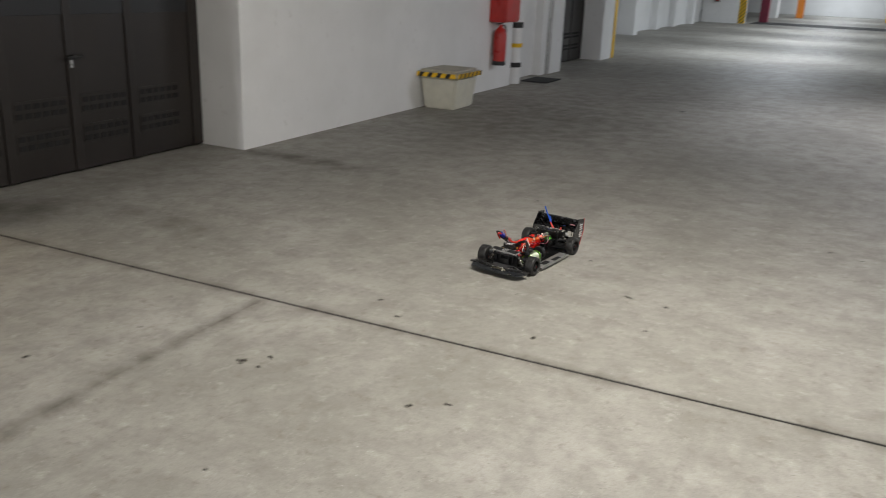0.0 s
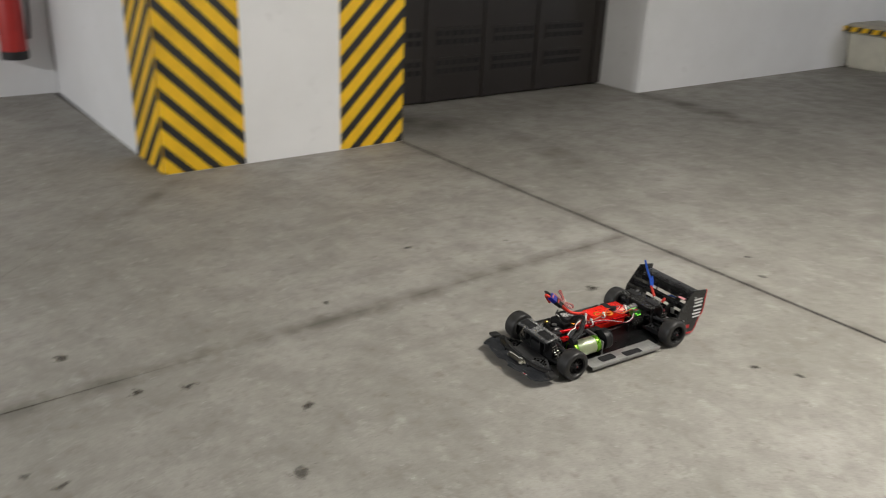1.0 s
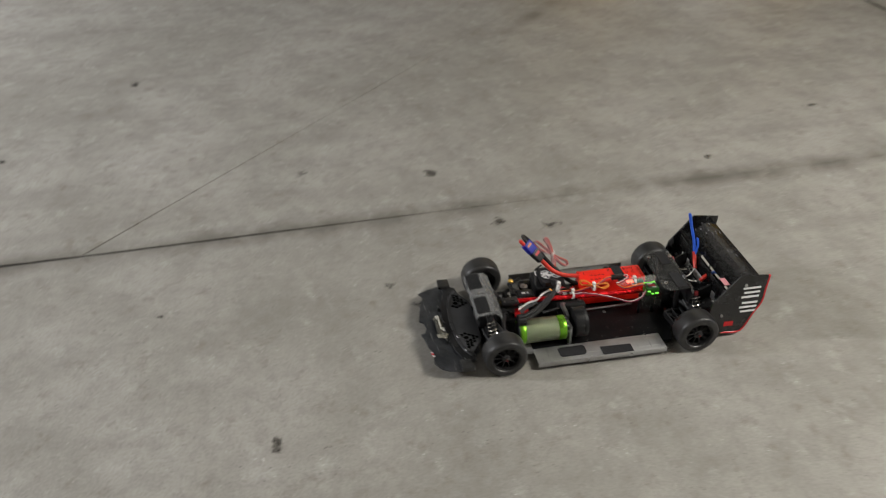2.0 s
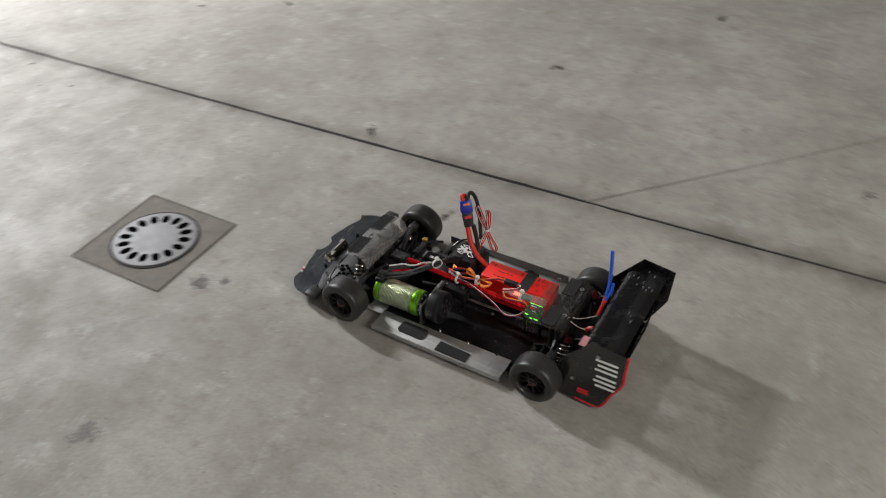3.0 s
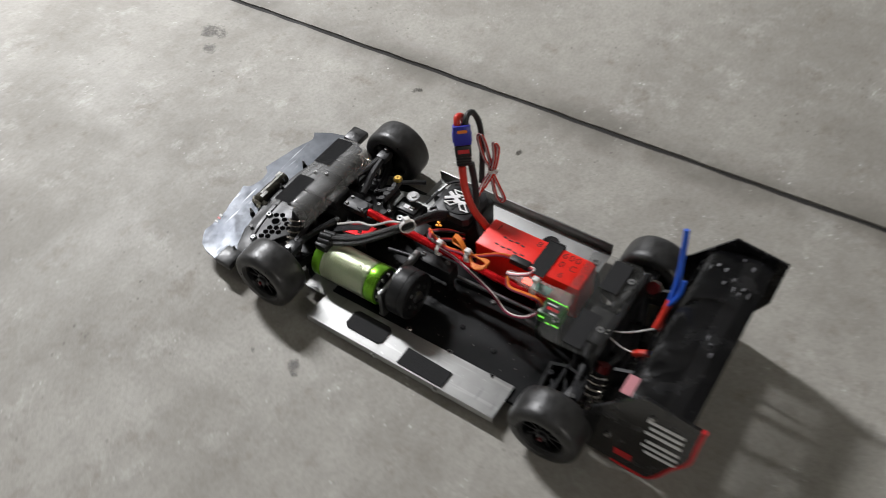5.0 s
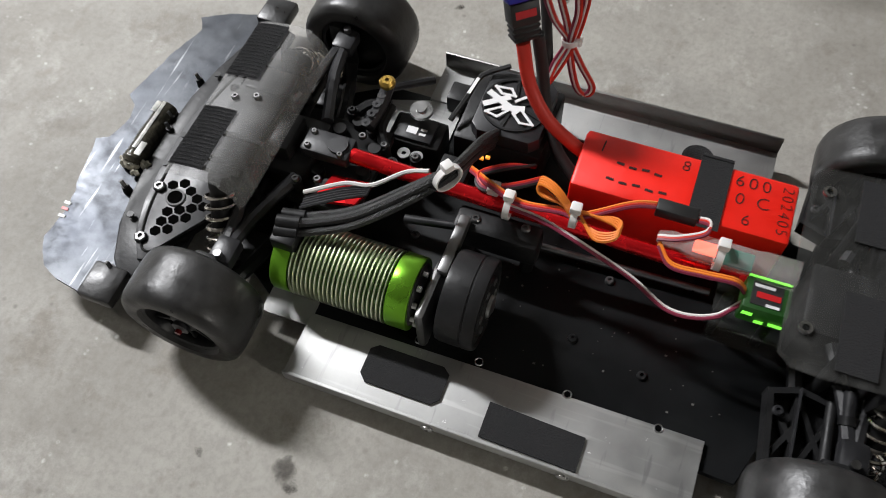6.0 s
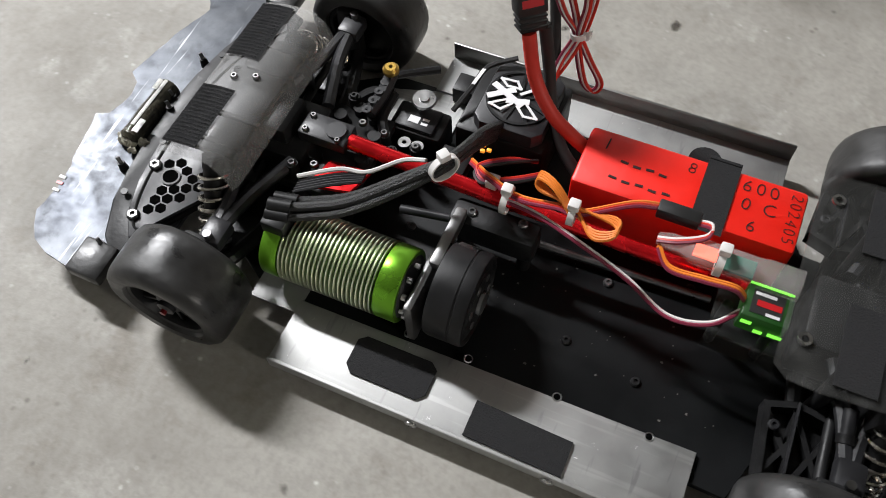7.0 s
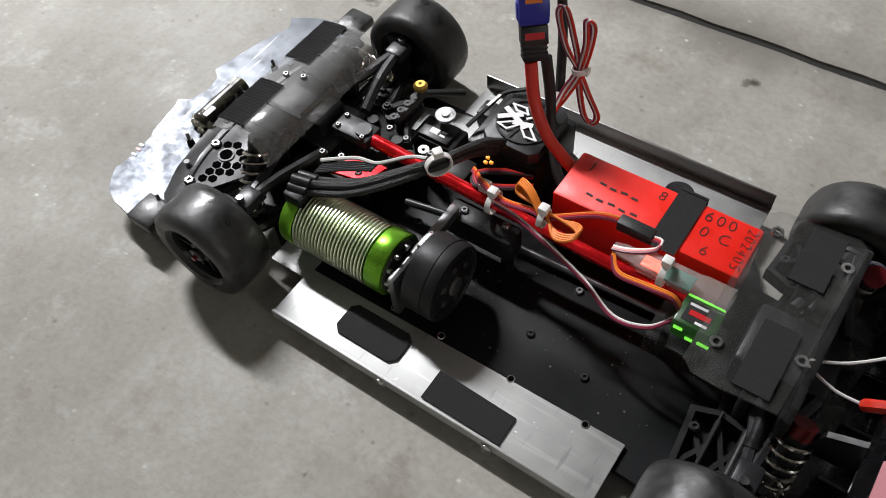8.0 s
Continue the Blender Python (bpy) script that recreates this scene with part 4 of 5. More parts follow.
def suspension():
    for sx in (1, -1):
        cx = 200 * sx
        cpart("gearbox", box(B(), cx - 32, cx + 30, -26, 26, 14, 58, 5), M_PLASTIC, car, "black differential housing")
        for s in (1, -1):
            a = B()
            for q in (-24, 20):
                tube(a, [(cx + q, s * 30, 22), (cx + q * 0.7, s * 70, 22), (cx + q * 0.2, s * 108, 24)], 5.5, 8, 3)
            box(a, cx - 14, cx + 12, min(s * 60, s * 96), max(s * 60, s * 96), 18, 25, 2)
            cpart("lower_arm", a, M_PLASTIC, car, "black nylon lower arm")
            u = B()
            tube(u, [(cx - 26, s * 26, 56), (cx - 14, s * 66, 58), (cx - 9, s * 104, 60)], 4.6, 8, 3)
            tube(u, [(cx + 10, s * 30, 56), (cx - 2, s * 66, 58), (cx - 9, s * 104, 60)], 4.6, 8, 3)
            box(u, cx - 18, cx - 1, min(s * 88, s * 108), max(s * 88, s * 108), 54, 65, 3)
            cpart("upper_arm", u, M_GREYP, car, "dark nylon upper arm")
            cpart("ball_stud", rod(B(), (cx - 9, s * 104, 58), (cx - 9, s * 104, 69), 2.8), M_SCREW, car)
            k = B()
            box(k, cx - 10, cx + 8, min(s * 104, s * 114), max(s * 104, s * 114), 20, 66, 3)
            cpart("hub_carrier", k, M_PLASTIC, car)
            cpart("drive_shaft", rod(B(), (cx, s * 24, 40), (cx, s * 112, 43), 3.4), M_PLASTIC, car)
    for s in (1, -1):
        damper((213, s * 56, 76), (204, s * 94, 24), False)
        damper((-224, s * 62, 82), (-222, s * 98, 26), True)
    # ribbed rear lower arms and their link rods
    for s in (1, -1):
        arm = B()
        ring = [(-164, 64), (-181, 58), (-203, 62), (-200, 108), (-182, 116), (-168, 108)]
        for (x0, y0), (x1, y1) in zip(ring, ring[1:] + ring[:1]):
            bar(arm, (x0, s * y0, 36), (x1, s * y1, 36), 4.0, 12)
        for (x0, y0), (x1, y1) in (((-181, 58), (-182, 116)), ((-181, 62), (-200, 100)), ((-203, 66), (-184, 108)), ((-165, 66), (-180, 90)), ((-168, 106), (-180, 84))):
            bar(arm, (x0, s * y0, 35), (x1, s * y1, 35), 3.2, 9)
        prism(arm, [(x, s * y) for x, y in ring][::s], 27, 30)
        cpart("rear_arm", arm, M_PLASTIC, car, "ribbed black rear arm", False)
        rib = B()
        bar(rib, (-181, s * 58, 43), (-181, s * 112, 43), 1.2, 3)
        cpart("arm_ridge", rib, M_GREYP, car)
        cpart("rear_strut", rod(B(), (-203, s * 60, 64), (-209, s * 118, 48), 4.2), M_GREYP, car)
        cpart("strut_collar", rod(B(), (-204.5, s * 74, 60), (-205, s * 79, 58.6), 5.6), M_PLASTIC, car)
        for x, yy in ((-170, 76), (-176, 110)):
            screw(x, s * yy, 42, car, 3.6, M_GREYP)
    cpart("rear_tower", prism(B(), [(-62, 18), (62, 18), (74, 90), (64, 100), (-64, 100), (-74, 90)], -2.5, 2.5, Matrix(((0, 0, 1, -214), (1, 0, 0, 0), (0, 1, 0, 0), (0, 0, 0, 1)))), M_PLASTIC, car, "black rear shock tower")


def motor():
    ax = pose(0, 78, 46, 0, 90, 0)
    body = cpart("motor", lathe(B(), [(0, 58), (14, 58), (20, 60), (21.5, 62), (21.5, 156), (19, 159), (0, 159)], ax, 44), M_GREYP, car, "finned green brushless motor")
    for a, b in ((62, 77), (146, 158)):
        cpart("end_ring", lathe(B(), [(21, a), (24.6, a), (25.2, a + 1), (25.2, b - 1), (24.6, b), (21, b)], ax, 48), M_GREEN, body, "green anodised end ring")
    gv = cpart("sleeve", lathe(B(), [(21.8, 77), (21.8, 146)], ax, 48), M_FINGAP, body, "dark green sleeve between the fins")
    for k in range(22):
        x = 78.2 + 3.1 * k
        fin = lathe(B(), [(21.8, x), (24.8, x + 0.1), (25.3, x + 0.4), (25.3, x + 1.0), (24.8, x + 1.3), (21.8, x + 1.4)], ax, 48)
        cpart("fin", fin, M_FIN, gv)
    for k in range(3):
        q = ax @ pose(0, 0, 0, 0, 0, 176 + 9 * k)
        cpart("ring_print", box(B(), 25.25, 25.45, -1.6, 1.6, 148.5, 149.8 + 2 * (k % 2), 0.0, q), M_LOGO, body, "", False)
    cpart("cable_block", box(B(), 143, 160, 64, 88, 66, 78, 2), M_PLASTIC, body)
    for k in range(5):
        a = math.radians(-20 + 34 * k)
        m = B()
        rod(m, (57, 78 + 19 * math.sin(a), 46 + 19 * math.cos(a)), (60, 78 + 19 * math.sin(a), 46 + 19 * math.cos(a)), 2.2)
        cpart("screw", m, M_STEEL, body)
    # mount and flywheel
    mt = B()
    box(mt, 50, 57, 56, 100, 14, 60, 3)
    box(mt, 46, 54, 20, 66, 54, 64, 2)
    cpart("motor_mount", mt, surface("machined_grey", (0.30, 0.30, 0.30), 0.35, 0.9, vary=0.2, big=60), car, "dark machined motor mount")
    dr = empty("drive_drum", pose(0.029, 0.073, 0.051))
    dr.parent = car
    ax2 = pose(0, 0, 0, 0, 90, 0)
    cpart("drum", lathe(B(), [(0, -13), (20, -13), (20.5, -11), (27, -11), (28, -13), (30, -12.5), (31, -10), (31, -5), (30.4, -4.6), (30.4, -3.6), (31, -3.2), (31, 10), (30, 13), (0, 13)], ax2, 48), M_PLASTIC, dr, "smooth black drum")
    kn = B()
    for k in range(7):
        q = pose(0, 0, 0, -12 + 4.2 * k, 0, 0)
        box(kn, -3, 10, -0.5, 0.5, 30.7, 31.4, 0.0, q)
    cpart("balance_marks", kn, M_STEEL, dr, "fine silver balance marks")
    cpart("drum_face", lathe(B(), [(0, -13), (8, -13.5), (8, -16), (3, -17), (0, -17)], ax2, 24), M_STEEL, dr, "steel hub nut")
    rg = B()
    for k in range(6):
        a = math.pi / 3 * k
        rod(rg, (-12.1, 16 * math.sin(a), 16 * math.cos(a)), (-13.6, 16 * math.sin(a), 16 * math.cos(a)), 2.6)
    cpart("drum_bolts", rg, M_STEEL, dr)
    return dr


def driveline():
    cpart("centre_rod", rod(B(), (148, 2, 66), (20, 4, 62), 5.6, n=18), M_REDROD, car, "red anodised centre rod")
    cpart("rod_tail", rod(B(), (20, 4, 62), (-150, 4, 56), 5.0, n=18), M_REDROD, car, "red anodised centre rod")
    y = B()
    box(y, 140, 176, -8, 12, 62, 72, 2)
    rod(y, (150, 2, 60), (150, 2, 74), 7)
    cpart("rod_yoke", y, M_GREYP, car, "grey rod end")
    b = B()
    for k in range(9):
        a = 0.7 * k
        rod(b, (150 + 18 * math.cos(a), -6 + 30 * math.sin(a), 46), (150 + 18 * math.cos(a), -6 + 30 * math.sin(a), 54), 4.8)
    box(b, 126, 182, -38, 38, 40, 48, 2)
    cpart("top_plate", b, M_PLASTIC, car, "black top plate with bosses")
    for x, yy in ((181, 3), (168, -12), (145, -23), (160, 22)):
        screw(x, yy, 54, car, 3.2, M_SCREW)
    cpart("rear_block", box(B(), 182, 200, -14, 18, 58, 74, 3), M_PLASTIC, car)
    cpart("red_mount", prism(B(), [(150, 16), (120, 14), (126, 34), (156, 40)], 54, 57), M_REDROD, car, "red anodised plate")
    # steering crank with brass bush
    st = B()
    tube(st, [(143, -30, 58), (141, -48, 60), (142, -66, 62)], 5.0, 8, 2)
    cpart("steering_arm", st, M_GREYP, car, "drilled grey steering arm")
    cpart("brass_bush", lathe(B(), [(1.5, 0), (6, 0), (6, 3), (4, 5), (1.5, 5)], pose(140, -62, 70), 18), M_BRASS, car, "brass bush")
    tl = B()
    tube(tl, [(142, -66, 60), (124, -80, 58), (114, -88, 56)], 3.0, 8, 2)
    cpart("tie_rod", tl, M_PLASTIC, car)
    for k, (x, yy, h) in enumerate(((160, -40, 58), (128, -22, 52), (118, -12, 50), (172, 30, 60), (136, 30, 56), (104, -22, 48))):
        cpart("standoff", rod(B(), (x, yy, 14), (x, yy, h), 5.0, 4.2, 12), M_PLASTIC, car)
        screw(x, yy, h, car, 3.0, M_SCREW if k % 2 else M_PLASTIC)
    crank = B()
    tube(crank, [(160, -40, 52), (150, -52, 54), (136, -56, 54)], 4.5, 8, 3)
    tube(crank, [(128, -22, 50), (136, -36, 52), (136, -56, 54)], 4.0, 8, 3)
    cpart("steering_crank", crank, M_PLASTIC, car, "black steering crank")
    for k in range(4):
        cpart("arm_hole", lathe(B(), [(1.2, 0), (3.4, 0), (3.4, 0.8), (1.2, 0.8)], pose(143.2 - 0.4 * k, -28 - 9 * k, 64.6), 12), M_GREYP, car)
    # servo
    sv = cpart("servo", box(B(), 92, 132, -60, -34, 16, 46, 2), M_PLASTIC, car, "black steering servo")
    cpart("servo_cap", box(B(), 98, 128, -58, -36, 46.2, 49, 1.5), M_GREYP, sv)
    for x0, x1, y0, y1 in ((119, 111, -41, -47), (109, 104, -41, -43), (109, 104, -45, -47)):
        cpart("servo_print", prism(B(), [(x0, y0), (x1, y0), (x1, y1), (x0, y1)], 49.1, 49.3), M_LOGO, sv)
    for x, yy in ((171, -4), (171, 8), (146, 9)):
        screw(x, yy, 72.0, car, 2.3, M_SCREW)
    cpart("servo_horn", lathe(B(), [(2, 0), (8.5, 0), (8.5, 2.5), (3.5, 2.5), (3.5, 4), (0, 4)], pose(112, -56, 57), 20), M_STEEL, sv, "bright steel servo horn")
    for x in (110, 100):
        cpart("washer", lathe(B(), [(1.8, 0), (4.8, 0), (4.8, 1.4), (1.8, 1.4)], pose(x + 6, -28, 40), 16), M_STEEL, sv)
    cpart("switch_box", box(B(), 84, 108, -112, -94, 16, 32, 1.5), M_PLASTIC, car, "small black switch box")
    # centre gear casing behind the motor
    cpart("gear_case", box(B(), -2, 58, 8, 28, 34, 58, 4), M_PLASTIC, car, "black centre gear casing")
    for x in (6, 50):
        cpart("case_post", rod(B(), (x, 18, 14), (x, 18, 36), 5.0), M_PLASTIC, car)
    for x, yy in ((44, 18), (10, 14)):
        screw(x, yy, 58, car, 3.4, M_SCREW)
    cpart("cross_rod", rod(B(), (92, 28, 48), (44, 22, 52), 3.0), M_GREYP, car)


EMBLEM = (
    (4.6, ((67, -69), (54, -78.5))), (4.6, ((66.5, -79), (45, -68.5))), (4.6, ((53, -69), (41.5, -72))),
    (1.8, ((65, -86), (53.5, -87), (49, -81.5), (59, -81), (65, -86))), (1.8, ((54.5, -70), (65, -62), (56, -60), (50.5, -67))),
    (2.2, ((47, -77.5), (42, -82.5))), (1.8, ((41.5, -71), (30, -60.5), (39, -59.5), (46, -66))), (3.0, ((34.5, -84.5), (29, -84))),
)


def speed_controller():
    e = cpart("speed_controller", box(B(), 18, 84, -108, -44, 16, 56, 3), M_PLASTIC, car, "black speed controller with a cooling fan")
    fan = cpart("fan_frame", prism(B(), [(72, -52), (72, -98), (66, -104), (28, -104), (22, -98), (22, -52), (28, -46), (66, -46)], 56.5, 68, bevel=1.5), M_GREYP, e, "black fan frame")
    bl = B()
    for k in range(9):
        q = pose(47, -75, 68.4, 0, 0, 40 * k)
        box(bl, 4, 24, -1.2, 1.2, 0, 0.8, 0.0, q)
    lathe(bl, [(22, 68.2), (24, 68.2), (24, 69.4), (22, 69.4)], pose(47, -75, 0), 32)
    cpart("fan_guard", bl, M_PLASTIC, fan)
    lg = B()
    for w, line in EMBLEM:
        for (x0, y0), (x1, y1) in zip(line, line[1:]):
            bar(lg, (x0, y0, 69.9), (x1, y1, 69.9), w, 0.6)
    cpart("fan_emblem", lg, M_LOGO, fan, "white crossed-stroke emblem", False)
    st = B()
    tube(st, [(88, -52, 62), (82, -72, 68), (78, -92, 70), (60, -104, 74)], 2.0, 6, 3)
    cpart("strap", st, M_BLACKW, e)
    cpart("strap_print", prism(B(), [(82.5, -72), (80, -72), (78, -88), (80.5, -88)], 71.2, 71.6), M_LOGO, e)
    # motor leads in braided sleeve
    for k, (dy, dz) in enumerate(((0, 0), (6, 3), (-6, 4), (1, 7))):
        b = tube(B(), [(150, 73 + dy, 74 + dz), (134, 66 + dy, 74 + dz), (112, 56 + dy, 78 + dz), (86, 38 + dy, 88 + dz), (62, 16 + dy * 0.6, 97 + dz), (54, -16 + dy, 86 + dz), (52, -44 + dy, 66)], 3.1, 8)
        cpart("motor_lead", b, M_BRAID, car, "black braided motor lead")
        cpart("lead_boot", rod(B(), (159, 74 + dy, 74 + dz), (144, 71 + dy, 74 + dz), 4.6), M_PLASTIC, car)
    for k in range(5):
        b = tube(B(), [(150, 52 + 2.2 * k, 80), (128, 40 + 2.2 * k, 84), (110, 34 + 1.6 * k, 86)], 1.1, 6, 3)
        cpart("sensor_lead", b, M_GREYP, car, "flat grey sensor lead")
    cpart("sensor_lead", tube(B(), [(152, 50, 82), (128, 37, 86), (110, 33, 87), (92, 18, 90), (76, 16, 96)], 1.5, 6), M_WHITEW, car, "white sensor lead")


def status_lights():
    for x, y in ((57, -31), (53, -33), (58, -36)):
        cpart("status_light", box(B(), x - 1.6, x + 1.6, y - 1.2, y + 1.2, 56.2, 58.4, 0.4), M_LEDO, car, "small amber status light")


def tie(x, y, z, turn, parent, r=8.0):
    q = pose(x, y, z, 0, 0, turn)
    t = lathe(B(), [(r, -2.2), (r + 1.2, -2.2), (r + 1.2, 2.2), (r, 2.2), (r, -2.2)], q @ pose(0, 0, 0, 0, 90, 0), 22)
    box(t, -3.5, 3.5, -3.5, 3.5, r, r + 6, 1.0, q)
    return cpart("cable_tie", t, M_ZIP, parent, "white nylon cable tie")


def battery():
    b = cpart("battery", box(B(), -151, -8, -68, -20, 16, 74, 3.0), M_BATT, car, "red wrapped battery pack with marker writing")
    cpart("battery_strap", curved_sheet([(-86, 75.2), (-107, 75.2)], -72, -14, 1.6), M_VELCRO, b, "black velcro strap")
    s = B()
    box(s, -107, -86, -72, -69.5, 16, 76, 0.5)
    cpart("strap_end", s, M_VELCRO, b)
    cpart("strap_tail", lathe(B(), [(0, 0), (11, 0), (11, 1.6), (0, 1.6)], pose(-84, -76, 62, 0, 0, 0), 24), M_VELCRO, b)

    def write(text, x, y, size, turn=180, spread=1.0):
        for k, ch in enumerate(text):
            if ch != " ":
                off = (k - (len(text) - 1) / 2) * 0.00057 * size * spread
                lettering(ch, size / 1000, pose(x / 1000, y / 1000, 0.0743, 0, 0, turn) @ pose(off, 0.0002 * (k % 3), 0, 0, 0, 5 * (k % 3) - 4), b, M_INK)

    write("1", -22, -56, 14)
    write("8", -78, -58, 12)
    write("600", -122, -58, 13, spread=1.15)
    write("0 C", -123, -44, 13)
    write("6", -122, -29, 12)
    write("202405", -144, -44, 10.5, 90, 1.1)
    for x0, x1, y in ((-32, -66, -46), (-28, -72, -32)):
        n = 4 if y == -46 else 5
        for k in range(n):
            xa = x0 + (x1 - x0) * (k + 0.5) / n
            q = pose(xa, y + (k % 2), 74.2, 0, 0, 5 * (k % 3) - 5)
            cpart("writing_bar", box(B(), -2.6, 2.6, -0.9, 0.9, 0, 0.3, 0.0, q), M_INK, b, "", False)
    # main leads and blue connector
    q = look((0.045, -0.081, 0.129), (0.063, -0.103, 0.193)) @ pose(0, 0, 0, 0, 180, 0)
    c = empty("power_plug")
    c.parent, c.matrix_basis = car, q
    back = Matrix.Diagonal((1000, 1000, 1000, 1)) @ q.inverted() @ Matrix.Diagonal((0.001, 0.001, 0.001, 1))

    def on_plug(bm):
        bmesh.ops.transform(bm, matrix=back, verts=bm.verts)
        return bm

    cpart("battery_lead", on_plug(tube(B(), [(-10, -54, 64), (2, -56, 70), (20, -60, 82), (36, -68, 102), (45, -76, 131)], 4.8, 10)), M_REDW, c, "thick red silicone lead")
    cpart("battery_lead", on_plug(tube(B(), [(-8, -46, 44), (10, -58, 54), (24, -74, 72), (32, -84, 100), (38, -86, 131)], 4.4, 10)), M_BLACKW, c, "thick black silicone lead")
    cpart("plug_lower", box(B(), -9, 9, -6, 6, 0, 24, 2), M_BLACKW, c, "black heat-shrink")
    cpart("plug", box(B(), -11, 11, -7.5, 7.5, 27, 52, 2), M_BLUE, c, "blue power plug")
    cpart("plug_ridge", box(B(), -12, 12, -4, 4, 30, 44, 1.5), M_BLUE, c)
    cpart("plug_print", box(B(), -6, 6, 7.5, 7.8, 43, 47), M_ORANGEW, c, "orange print")
    cpart("plug_print", box(B(), -7, 7, 7.2, 7.5, 17, 22), M_REDTRIM, c, "red print", False)
    cpart("plug_collar", box(B(), -10, 10, -7.2, 7.2, 12, 27, 1.5), M_BLACKW, c, "black plug half")
    for z in (3, 6.5, 10):
        cpart("collar_ring", box(B(), -9.4, 9.4, -6.4, 6.4, z - 1, z + 1, 0.5), M_PLASTIC, c)
    cpart("plug_lead", tube(B(), [(5, 0, 50), (5, 0, 56), (4, -3, 61), (-1, -10, 60), (-5, -18, 50), (-6, -26, 26)], 4.0, 10), M_REDW, c, "red lead")
    cpart("plug_lead", tube(B(), [(-5, 0, 50), (-6, -1, 57), (-10, -6, 63), (-17, -14, 61), (-24, -22, 44), (-26, -26, 14), (-22, -22, -34)], 3.8, 10), M_BLACKW, c, "black lead")
    # folded servo lead bundle beside the plug
    for k, mt in enumerate((M_REDW, M_WHITEW, M_MAROON)):
        d = 1.6 * k
        w = tube(B(), [(30 + d, -84, 70), (26 + d, -98, 92), (20 + d, -106, 112), (28 + d, -110, 138), (36 + d, -111, 158), (42 + d, -112, 150), (32 + d, -108, 126), (20 + d, -106, 112), (8 + d, -104, 92), (-2 + d, -102, 76), (2 + d, -100, 68), (10 + d, -101, 76), (18 + d, -105, 106), (16 + d, -108, 134), (18 + d, -110, 154), (12 + d, -110, 148), (16 + d, -106, 112), (26 + d, -94, 84), (34 + d, -86, 74)], 1.3, 6)
        cpart("folded_lead", on_plug(w), mt, c)
    t = lathe(B(), [(5.0, -2.2), (6.2, -2.2), (6.2, 2.2), (5.0, 2.2), (5.0, -2.2)], pose(20, -106, 112) @ pose(0, 0, 0, 0, 10, 0), 22)
    box(t, 12, 16.5, -109.5, -103.5, 109, 115, 1.0)
    cpart("cable_tie", on_plug(t), M_ZIP, c, "white nylon cable tie")
    return c, q


